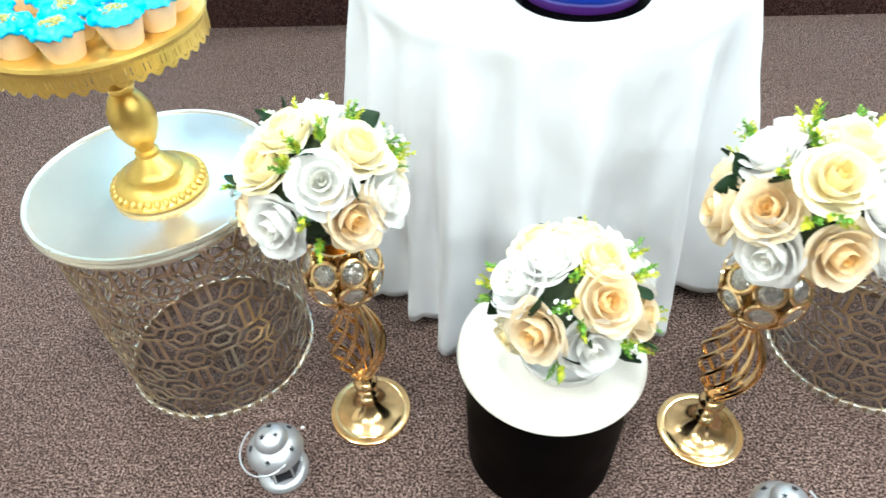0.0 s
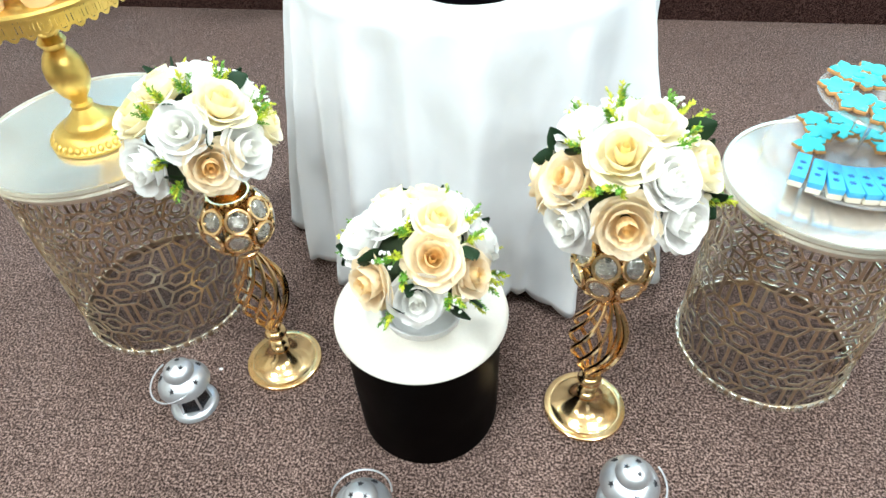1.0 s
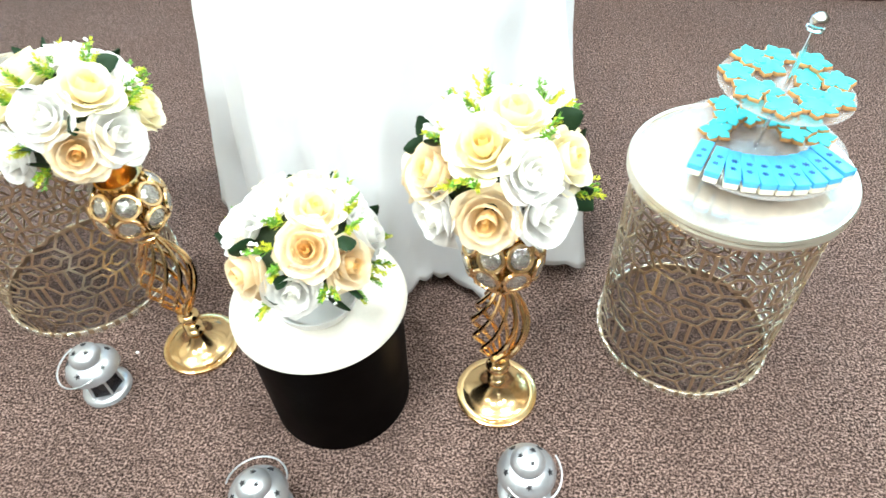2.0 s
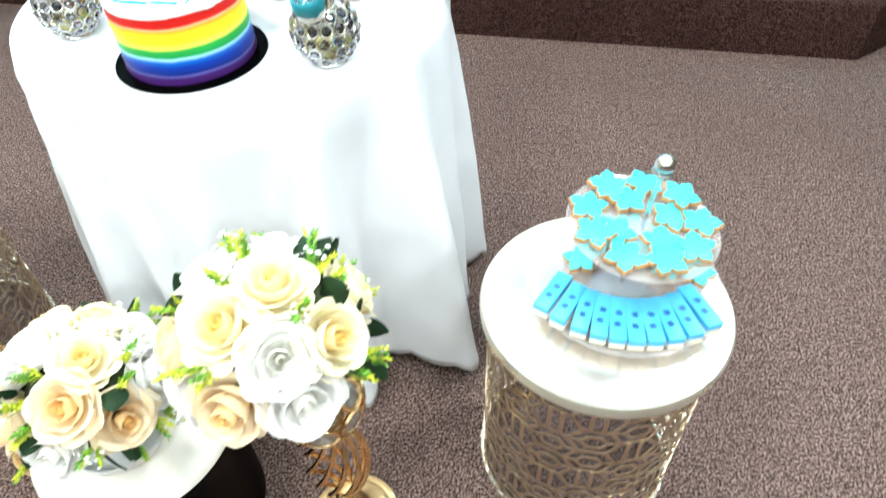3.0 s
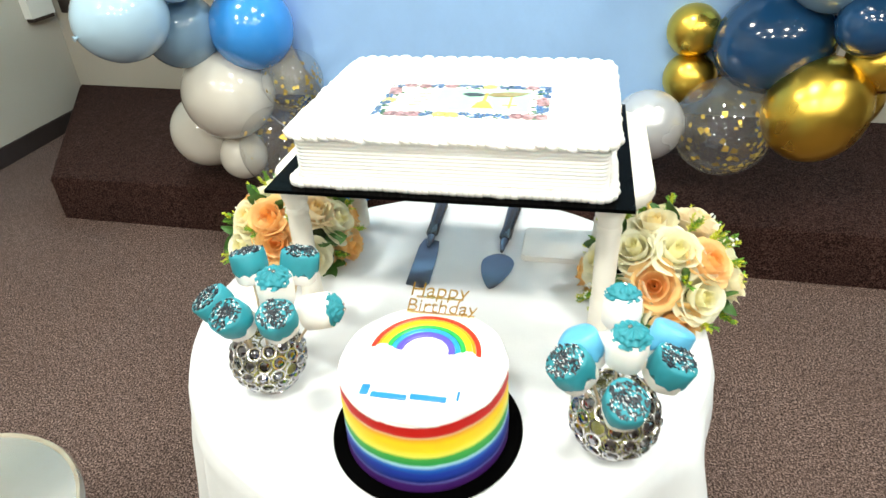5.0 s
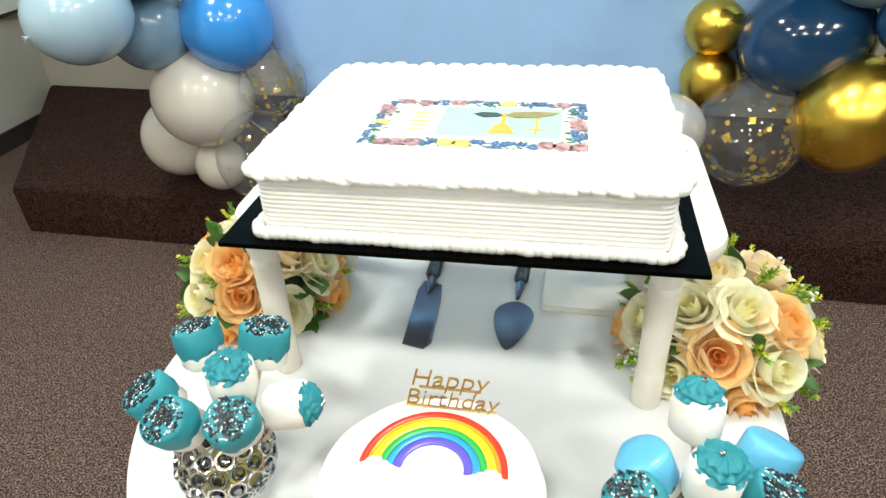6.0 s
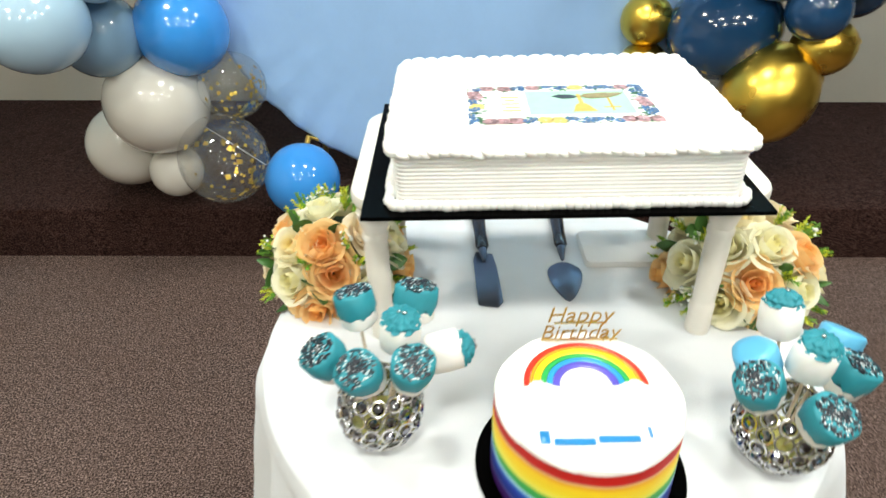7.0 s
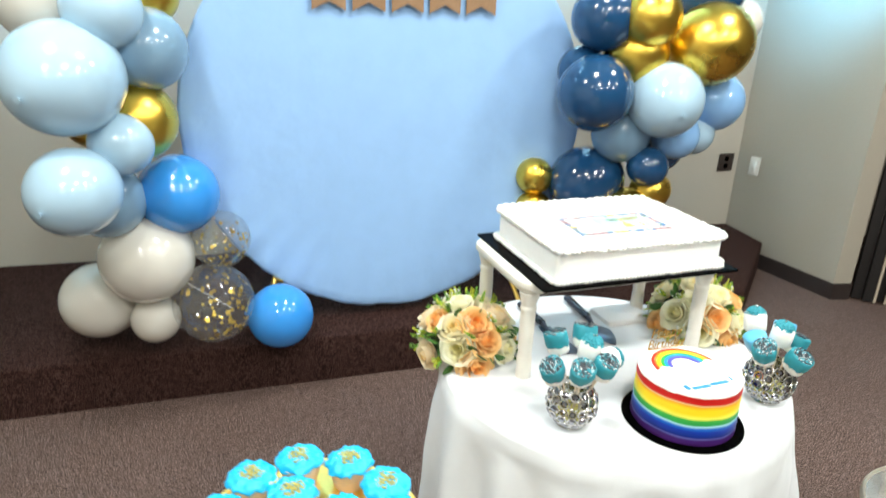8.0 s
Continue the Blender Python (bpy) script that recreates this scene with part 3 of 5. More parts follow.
put(LEFT, -0.485, 3.157, 0.618, 0.172, B_WHITE, ivory)
put(LEFT, -0.686, 3.275, 0.415, 0.150, B_WHITE, ivory)
put(LEFT, -0.483, 3.163, 0.360, 0.094, B_WHITE, ivory, kx=(-0.48, 3.22, 0.5))
put(LEFT, -0.216, 3.155, 0.674, 0.112, B_CLEAR, clearb, confetti=95)
put(LEFT, -0.259, 3.056, 0.452, 0.152, B_CLEAR, clearb, confetti=95)
put(LEFT, -0.011, 3.090, 0.350, 0.131, B_BLUE, "bright blue balloon")
put(LEFT, -0.352, 3.182, 0.856, 0.150, B_BLUE, "bright blue balloon")
put(LEFT, -0.585, 3.106, 0.863, 0.132, B_DUSTY, dusty)
put(LEFT, -0.636, 2.880, 0.960, 0.140, B_LIGHT, pale, 1.06, (-0.78, 2.6, 0.90))
put(LEFT, -0.500, 3.000, 1.084, 0.104, B_LIGHT, pale)
put(LEFT, -0.455, 3.120, 1.144, 0.136, B_GOLD, goldb)
put(LEFT, -0.627, 2.950, 1.302, 0.176, B_LIGHT, pale, 1.08, (-0.80, 2.6, 1.22))
put(LEFT, -0.407, 3.130, 1.383, 0.143, B_DUSTY, dusty)
put(LEFT, -0.503, 3.000, 1.506, 0.121, B_LIGHT, pale)
put(LEFT, -0.690, 3.150, 1.533, 0.152, B_WHITE, ivory)
put(LEFT, -0.379, 3.180, 1.558, 0.100, B_GOLD, goldb)
put(LEFT, -0.600, 3.220, 1.150, 0.120, B_GOLD, goldb)

put(RIGHT, 1.167, 3.253, 0.838, 0.084, B_GOLD, goldb)
put(RIGHT, 1.177, 3.255, 0.679, 0.086, B_GOLD, goldb)
put(RIGHT, 1.401, 3.186, 0.822, 0.160, B_NAVY, navy, 1.12, (1.75, 3.2, 0.87))
put(RIGHT, 1.590, 3.000, 0.920, 0.090, B_NAVY, navy)
put(RIGHT, 1.669, 3.067, 0.791, 0.088, B_GOLD, goldb, 1.15, (1.95, 3.1, 0.82))
put(RIGHT, 1.522, 3.041, 0.656, 0.148, B_GOLD, goldb, 1.1, (1.66, 3.15, 0.82))
put(RIGHT, 1.640, 3.180, 0.655, 0.115, B_GOLD, goldb)
put(RIGHT, 1.279, 3.080, 0.578, 0.158, B_CLEAR, clearb, confetti=110)
put(RIGHT, 1.042, 3.067, 0.580, 0.114, B_PEARL, "pearl silver balloon")
put(RIGHT, 1.296, 3.020, 1.238, 0.158, B_NAVY, navy)
put(RIGHT, 1.298, 3.150, 1.317, 0.104, B_NAVY, navy)
put(RIGHT, 1.593, 2.950, 1.215, 0.157, B_LIGHT, pale, 1.0, (1.54, 2.6, 1.13))
put(RIGHT, 1.960, 3.080, 1.190, 0.132, B_SKY, pale)
put(RIGHT, 1.500, 3.100, 1.056, 0.132, B_DUSTY, dusty)
put(RIGHT, 1.733, 3.030, 1.050, 0.106, B_SKY, pale)
put(RIGHT, 1.882, 3.100, 1.045, 0.100, B_LIGHT, pale)
put(RIGHT, 1.806, 2.980, 1.443, 0.170, B_GOLD, goldb, 1.08, (2.0, 3.05, 1.5))
put(RIGHT, 1.486, 2.980, 1.542, 0.126, B_GOLD, goldb)
put(RIGHT, 1.498, 3.060, 1.395, 0.136, B_GOLD, goldb)
put(RIGHT, 1.343, 3.080, 1.536, 0.140, B_NAVY, navy)
put(RIGHT, 1.847, 3.100, 1.653, 0.154, B_NAVY, navy)
put(RIGHT, 2.056, 3.120, 1.533, 0.100, B_WHITE, ivory)
put(RIGHT, 1.640, 3.220, 1.500, 0.120, B_WHITE, ivory)
put(RIGHT, 1.790, 3.200, 0.955, 0.110, B_NAVY, navy)
for g, pts in ((LEFT, [(0.25, 0.05, 0.1), (0.0, 0.05, 0.3), (-0.05, 0.02, 0.7), (0.0, 0.0, 1.3)]), (RIGHT, [(-0.3, 0.05, 0.45), (0.0, 0.03, 0.5), (0.05, 0.02, 0.9), (0.1, 0.0, 1.4)])):
    part("garland_line", Shape().tube(pts, 0.002, 5), PAPER_WHITE, g, "thin white garland line")

# ---------------------------------------------------------------- round table, cloth
TX, TY = 0.634, 1.766
e = thing("round_table", (TX, TY, 0), "small round table with dark pedestal under a white cloth", "table")
part("tabletop", Shape().lathe([(0.0005, 0.735), (0.360, 0.735), (0.368, 0.742), (0.368, 0.757), (0.363, 0.764), (0.0005, 0.764)], 64), BLACK_BODY, e)
part("pedestal", Shape().lathe([(0.0005, 0.03), (0.03, 0.03), (0.03, 0.73), (0.0005, 0.73)], 24), BLACK_BODY, e)
for a in (45, 135, 225, 315):
    part("foot", Shape().tube([(0.02 * math.cos(radians(a)), 0.02 * math.sin(radians(a)), 0.06), (0.27 * math.cos(radians(a)), 0.27 * math.sin(radians(a)), 0.016)], [0.02, 0.015], 8), BLACK_BODY, e)

FOLDS = [(331, 0.185, 8), (352, 0.070, 6), (14, 0.105, 7), (40, 0.085, 7), (64, 0.09, 7), (90, 0.09, 7), (117, 0.08, 7), (141, 0.10, 7), (166, 0.095, 7), (190, 0.155, 8), (210, 0.115, 6.5), (226, 0.085, 5.5), (241, 0.128, 6), (258, 0.055, 5), (275, 0.074, 6), (304, 0.114, 6)]


def fold(a):
    out = 0.0
    for c, amp, w in FOLDS:
        d = (a - c + 180) % 360 - 180
        out += amp * math.exp(-(d / w) ** 2)
    return out


cl = Shape()
NA = 528
loops = []
for r in (0.001, 0.12, 0.24, 0.31, 0.358, 0.376):
    loops.append([(r * math.cos(2 * math.pi * j / NA), r * math.sin(2 * math.pi * j / NA), 0.772 + 0.0012 * noise.noise((r * 9 * math.cos(2 * math.pi * j / NA), r * 9 * math.sin(2 * math.pi * j / NA), 1))) for j in range(NA)])
H = 0.755
LV = 44
for i in range(LV + 1):
    lp = []
    for j in range(NA):
        a = 360 * j / NA
        t = (i / LV) ** 1.25
        scal = 0.016 * (1 - abs(math.sin(radians(a) * 33))) if i > LV - 6 else 0.0
        h = 0.004 + t * H
        f = fold(a)
        start = 0.035 + 0.03 * math.sin(radians(a) * 5 + 1)
        g = max(0.0, (h - start) / (H - start))
        g = g ** 0.85
        drop = 0.035 * (f / 0.135) * t
        r = 0.386 + 0.010 * min(1, h / 0.03) - 0.022 * t + f * g + 0.010 * noise.noise((math.cos(radians(a)) * 3.2, math.sin(radians(a)) * 3.2, h * 3.0)) * min(1, h / 0.08)
        r += 0.004 * noise.noise((math.cos(radians(a)) * 11, math.sin(radians(a)) * 11, h * 9 + 4)) * min(1, h / 0.1)
        z = 0.772 - h + (0.022 * math.exp(-(((a - 300 + 180) % 360 - 180) / 70) ** 2) * t) + (scal * t if i == LV else scal * t * (i - LV + 6) / 6)
        z += 0.014 * t * noise.noise((math.cos(radians(a)) * 2, math.sin(radians(a)) * 2, 7))
        lp.append((r * math.cos(radians(a)), r * math.sin(radians(a)), max(0.006, z)))
    loops.append(lp)
cl.rings(loops, True, True, False)
tc = solid("tablecloth", cl, CLOTH_WHITE, (TX, TY, 0.0), "white tablecloth with deep folds and a scalloped hem", "tablecloth", sharp=70)
sol = tc.modifiers.new("thickness", "SOLIDIFY")
sol.thickness, sol.offset = 0.0012, -1

TOP = 0.7735


# ---------------------------------------------------------------- roses and bouquets
def rose_shape(seed):
    """A half-open silk rose of radius 1: a rolled heart inside cupped petals whose lips turn outward."""
    rng = random.Random(seed)
    sh = Shape()
    layers = [(0.15, 0.74, 2, -0.25), (0.34, 0.82, 3, -0.10), (0.58, 0.82, 3, 0.22), (0.80, 0.68, 4, 0.60), (0.92, 0.42, 5, 0.85)]
    U, V = 10, 9
    sh.add([(0, 0, -0.45)], [])
    ox, oy = rng.uniform(-0.07, 0.07), rng.uniform(-0.07, 0.07)
    for k, (rk, hk, n, flare) in enumerate(layers):
        off = rng.uniform(0, 6.28)
        wild = min(1.0, k / 4)
        cxk, cyk = ox * (1 - k / 5), oy * (1 - k / 5)
        for i in range(n):
            phi0 = off + 2 * math.pi * i / n + rng.uniform(-0.16, 0.16) * wild
            w = math.pi / n * rng.uniform(1.40, 1.65)
            R = rk * rng.uniform(1 - 0.05 * wild, 1 + 0.05 * wild)
            H = hk + rng.uniform(-0.14, 0.08) * wild
            fl = flare + rng.uniform(-0.12, 0.16) * wild
            dent = rng.uniform(0.10, 0.34)
            wave, ph = rng.uniform(1.5, 2.8), rng.uniform(0, 6)
            twist = rng.choice((-1, 1)) * 0.05
            loops = []
            for v in range(1, V + 1):
                t = v / V
                lp = []
                for u in range(U + 1):
                    s = 2 * u / U - 1
                    te = t * (1 - dent * abs(s) ** 2.4)
                    lip = max(0.0, (te - 0.62) / 0.38)
                    r = R * math.sin(min(1.0, te * 1.45) * math.pi / 2) ** 0.8
                    r *= 1 + min(0.0, fl) * te ** 3
                    r += max(0.0, fl) * 0.36 * lip ** 1.5 + twist * s * te
                    r += 0.05 * wild * lip * math.sin(wave * 3.1 * s + ph * 3)
                    r += 0.085 * wild * math.sin(wave * s + ph) * te
                    z = -0.45 + (H + 0.45) * te - max(0.0, fl) * 0.24 * lip ** 2.0 + 0.10 * wild * math.sin(wave * 1.7 * s + ph * 2) * te ** 2
                    a = phi0 + s * w * (0.55 + 0.45 * math.sin(min(1.0, te * 1.3) * math.pi / 2))
                    lp.append((cxk * te + r * math.cos(a), cyk * te + r * math.sin(a), z))
                loops.append(lp)
            k0 = len(sh.v)
            sh.rings(loops, False, False, False)
            sh.f += [(0, k0 + u, k0 + u + 1) for u in range(U)]
    return sh


ROSES = {}


def rose(parent, mat_key, m, variant):
    key = (mat_key, variant)
    if key not in ROSES:
        ROSES[key] = rose_shape(variant).mesh("rose", ROSE_MATS[mat_key], 70)
    return part("rose", ROSES[key], None, parent, ROSE_LABELS[mat_key], m)


ROSE_MATS = {"w": ROSE_WHITE, "c": ROSE_CREAM, "p": ROSE_PEACH, "o": ROSE_ORANGE, "i": ROSE_IVORY}
ROSE_LABELS = {"w": "white silk rose", "c": "cream silk rose", "p": "peach silk rose", "o": "orange silk rose", "i": "ivory silk rose with a green heart"}


def leaf_shape(L=0.054, w=0.019):
    sh = Shape()
    loops = []
    for i in range(6):
        t = i / 5
        ww = w * math.sin(math.pi * min(1, t * 0.9 + 0.08)) ** 0.8
        z = L * t
        lp = [(-ww, 0.010 * t * t + 0.004, z), (-ww * 0.5, 0.010 * t * t + 0.001, z), (0, 0.012 * t * t - 0.001, z), (ww * 0.5, 0.010 * t * t + 0.001, z), (ww, 0.010 * t * t + 0.004, z)]
        loops.append(lp)
    sh.rings(loops, False, False, False)
    return sh


def fern_shape(seed, L=0.055):
    rng = random.Random(seed)
    sh = Shape()
    sh.tube([(0, 0, 0), (0.002, 0, L * 0.5), (0.004, 0, L)], 0.0008, 5)
    for i in range(16):
        t = 0.25 + 0.75 * i / 15
        for s in (-1, 1):
            a = rng.uniform(0, 360)
            k = 0.014 * (1.15 - t * 0.7) * rng.uniform(0.8, 1.2)
            d = Vector((math.cos(radians(a)), math.sin(radians(a)), 1.0)).normalized()
            q = along((0.003 * t, 0, L * t), d, rng.uniform(0, 360))
            sh.add([(-0.0011, 0, 0), (0.0011, 0, 0), (0.0014, 0.0006, k * 0.6), (0, 0.001, k), (-0.0014, 0.0006, k * 0.6)], [(0, 1, 2, 3, 4)], q)
    return sh


def breath_shapes(seed, L=0.05):
    rng = random.Random(seed)
    stems, heads = Shape(), Shape()
    for i in range(6):
        d = Vector((rng.uniform(-0.4, 0.4), rng.uniform(-0.4, 0.4), 1)).normalized() * L * rng.uniform(0.75, 1.1)
        stems.tube([(0, 0, 0), tuple(d * 0.5 + Vector((0, 0, 0.003))), tuple(d)], 0.0006, 4)
        for k in range(3):
            heads.ball(rng.uniform(0.0018, 0.0032), Matrix.Translation(d + Vector((rng.uniform(-1, 1), rng.uniform(-1, 1), rng.uniform(-1, 1))) * 0.0035), 7, 5)
    return stems, heads


LEAF_MESH = {m.name: leaf_shape().mesh("leaf", m, 60) for m in (LEAF_DARK, LEAF_GREEN)}
FERN_MESH = [(fern_shape(i).mesh("fern_sprig", FERN_GREEN if i % 2 else FERN_YELLOW, 60)) for i in range(4)]
BR = [breath_shapes(i) for i in range(2)]
BREATH_MESH = [(s.mesh("stem", FERN_GREEN), h.mesh("blossoms", TINY_WHITE, 80)) for s, h in BR]


def bouquet(name, at, core, listed, palette, label, lowest=-10, leafmat=LEAF_DARK, size=0.0400, seed=1, fern=10, spread=37, sprig=0.95, dome=False):
    rng = random.Random(seed)
    e = thing(name, at, label, "flowers", "flower balls")
    # plain dark green foam core, seen in the gaps between the roses
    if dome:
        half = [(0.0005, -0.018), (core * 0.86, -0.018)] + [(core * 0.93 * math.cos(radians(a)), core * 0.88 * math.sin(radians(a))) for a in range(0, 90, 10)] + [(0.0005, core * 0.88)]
        part("foam_core", Shape().lathe(half, 24), FOAM, e, "dark green foam core")
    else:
        part("foam_core", Shape().ball(core * 0.93, None, 20, 12, (1, 1, 0.95)), FOAM, e, "dark green foam core")
    used = []
    for key, az, el in listed:
        used.append((key, sph(az, el), 1.0))
    n = 34
    for i in range(n):
        z = 1 - (i + 0.5) * (1 - math.sin(radians(lowest))) / n
        az = i * 137.508 + seed * 40
        d = Vector((math.sqrt(max(0, 1 - z * z)) * math.cos(radians(az)), math.sqrt(max(0, 1 - z * z)) * math.sin(radians(az)), z))
        if all(d.angle(u) > radians(spread) for _, u, _ in used):
            used.append((rng.choice(palette), d, rng.uniform(0.85, 1.0)))
    for i, (key, d, s) in enumerate(used):
        k = size * s * rng.uniform(0.95, 1.08)
        tilt = (d + Vector((rng.uniform(-0.12, 0.12), rng.uniform(-0.12, 0.12), rng.uniform(0.02, 0.28)))).normalized()
        rose(e, key, along(d * (core - 0.002 + k * 0.16), tilt, rng.uniform(0, 360), k), i % 6)
    dirs = [u for _, u, _ in used]
    gaps = []
    for i in range(900):
        u = Vector((rng.gauss(0, 1), rng.gauss(0, 1), rng.gauss(0, 1))).normalized()
        if u.z < math.sin(radians(lowest + 9)):
            continue
        m = min(u.angle(v) for v in dirs)
        if m > radians(14):
            gaps.append((m, u))
    gaps.sort(key=lambda g: -g[0])
    chosen = []
    for m, u in gaps:
        if all(u.angle(v) > radians(12) for v in chosen):
            chosen.append(u)
    for i, u in enumerate(chosen[:36 if dome else 24]):
        base = u * (core + 0.004)
        side = u.orthogonal().normalized()
        side.rotate(Matrix.Rotation(rng.uniform(0, 6.28), 3, u))
        kind = i % 4
        if kind in (0, 2) :
            for s in ((-1, 1) if i % 8 == 0 else (1,)):
                d = (u * 0.85 + side * s * rng.uniform(0.4, 0.9)).normalized()
                part("leaf", LEAF_MESH[leafmat.name], None, e, "", along(base, d, rng.uniform(0, 360), rng.uniform(0.8, 1.1) * sprig))
        if kind in (1, 2, 3) and fern:
            for k in range(4):
                d = (u + side * rng.uniform(-0.45, 0.45)).normalized()
                part("fern_sprig", FERN_MESH[(i + k) % 4], None, e, "", along(base, d, rng.uniform(0, 360), rng.uniform(0.75, 1.0) * sprig))
        if kind == 3:
            d = (u + side * rng.uniform(-0.3, 0.3)).normalized()
            q = along(base, d, rng.uniform(0, 360), rng.uniform(0.7, 0.95) * sprig)
            st_ob = part("blossom_spray", BREATH_MESH[i % 2][0], None, e, "spray of tiny white blossoms", q)
            part("blossom", BREATH_MESH[i % 2][1], None, st_ob, "tiny white blossoms")
    return e


VL, VR = (0.233, 1.198), (0.927, 1.134)
bouquet("rose_ball", (VL[0] + 0.003, VL[1] - 0.030, 0.645), 0.092, [("w", -77, 42), ("p", -58, 8), ("w", -119, 6), ("w", -23, 8), ("c", -15, 50), ("w", 90, 62), ("w", 45, 38), ("c", 180, 70), ("c", -150, 42), ("c", 24, 6)], "wwcp", "ball of white, cream and peach silk roses on a gold vase", -14, seed=1)
bouquet("rose_ball", (VR[0] - 0.014, VR[1] - 0.034, 0.640), 0.097, [("w", 165, 50), ("c", -108, 58), ("p", -148, 25), ("p", 178, 0), ("c", 0, 78), ("w", -56, 38), ("p", -94, 8), ("w", -134, -4), ("c", -15, 30), ("w", -52, 6)], "wwcp", "ball of white, cream and peach silk roses on a gold vase", -14, seed=2)
bouquet("rose_ball", (0.604, 1.082, 0.478), 0.092, [("w", -175, 66), ("c", 81, 52), ("p", -62, 44), ("c", -11, 70), ("w", -172, 34), ("w", -84, 10), ("p", -128, 16), ("p", -30, 14), ("w", 14, 16), ("w", 41, 36), ("c", 135, 46)], "wwc", "ball of white, cream and peach silk roses on a round stool", -20, seed=3)
bouquet("rose_dome", (0.329, 1.906, TOP + 0.022), 0.091, [("o", -96, 52), ("o", -84, 28), ("i", -122, 18), ("o", -99, -4), ("i", -9, 30), ("o", -8, 0), ("i", -52, 10), ("p", -26, 50), ("c", -135, 44)], "oipcc", "dome of orange, ivory and peach silk roses on the table", -16, LEAF_GREEN, size=0.0345, seed=4, spread=29, dome=True, sprig=0.72)
bouquet("rose_dome", (0.957, 1.872, TOP + 0.020), 0.093, [("o", 178, -4), ("i", -160, 24), ("i", -122, 6), ("o", -101, 26), ("i", -80, 56), ("i", -132, 50), ("i", -62, 16), ("o", -78, -8), ("o", -40, 40)], "oipcc", "dome of orange, ivory and peach silk roses on the table", -16, LEAF_GREEN, size=0.0345, seed=5, spread=29, dome=True, sprig=0.72)


# ---------------------------------------------------------------- gold vases
def gold_vase(x, y):
    e = thing("gold_vase", (x, y, 0), "tall polished gold vase with twisted ribs and crystal rings", "vase", "gold vases")
    part("base", Shape().lathe([(0.0005, 0.0), (0.082, 0.0), (0.087, 0.004), (0.086, 0.010), (0.078, 0.013), (0.072, 0.012), (0.066, 0.016), (0.060, 0.017), (0.042, 0.026), (0.027, 0.040), (0.020, 0.052), (0.0005, 0.052)], 48), GOLD, e)
    part("turned_stem", Shape().lathe([(0.015, 0.050), (0.019, 0.055), (0.022, 0.060), (0.019, 0.066), (0.014, 0.069), (0.018, 0.074), (0.022, 0.080), (0.018, 0.087), (0.014, 0.090), (0.019, 0.097), (0.024, 0.105), (0.025, 0.110), (0.022, 0.118), (0.016, 0.122), (0.018, 0.130), (0.012, 0.138)], 32), GOLD, e)
    for i in range(10):
        pts = []
        for k in range(15):
            t = k / 14
            r = 0.013 + 0.033 * math.sin(math.pi * min(1, t * 0.98 + 0.01)) ** 1.1 * (1.25 - 0.35 * abs(t - 0.62))
            a = 2 * math.pi * i / 10 + 2.3 * t
            pts.append((r * math.cos(a), r * math.sin(a), 0.132 + 0.225 * t))
        part("twisted_rib", Shape().tube(pts, [0.0032 + 0.0016 * math.sin(math.pi * k / 14) for k in range(15)], 6), GOLD, e)
    part("neck", Shape().lathe([(0.010, 0.350), (0.017, 0.353), (0.020, 0.360), (0.024, 0.364), (0.025, 0.370), (0.020, 0.376), (0.014, 0.380)], 32), GOLD, e)
    cz, R = 0.447, 0.068
    part("cup", Shape().lathe([(0.012, 0.376), (0.030, 0.392), (0.034, 0.42), (0.034, 0.49), (0.040, 0.515), (0.036, 0.515), (0.030, 0.49), (0.030, 0.42), (0.012, 0.385)], 24), GOLD, e)
    for row, (el, n) in enumerate(((-42, 6), (-5, 8), (33, 7))):
        for i in range(n):
            d = sph(360 * i / n + row * 22, el)
            q = along(Vector((0, 0, cz)) + d * (R - 0.004), d)
            ring = part("crystal_ring", Shape().torus(0.0215, 0.0042, q, 20, 6), GOLD, e)
            part("crystal", Shape().lathe([(0.0005, -0.005), (0.010, -0.004), (0.0185, 0.0), (0.0185, 0.002), (0.011, 0.0055), (0.0005, 0.006)], 10, q), CRYSTAL_CLEAR, ring, "faceted clear crystal", sharp=15)
    return e


CRYSTAL_CLEAR = plain("faceted_crystal", (0.70, 0.68, 0.62), 0.08, 0.8, vary=0.6, fine=130, relief=0.7, dist=0.003)
for vx, vy in (VL, VR):
    gold_vase(vx, vy)


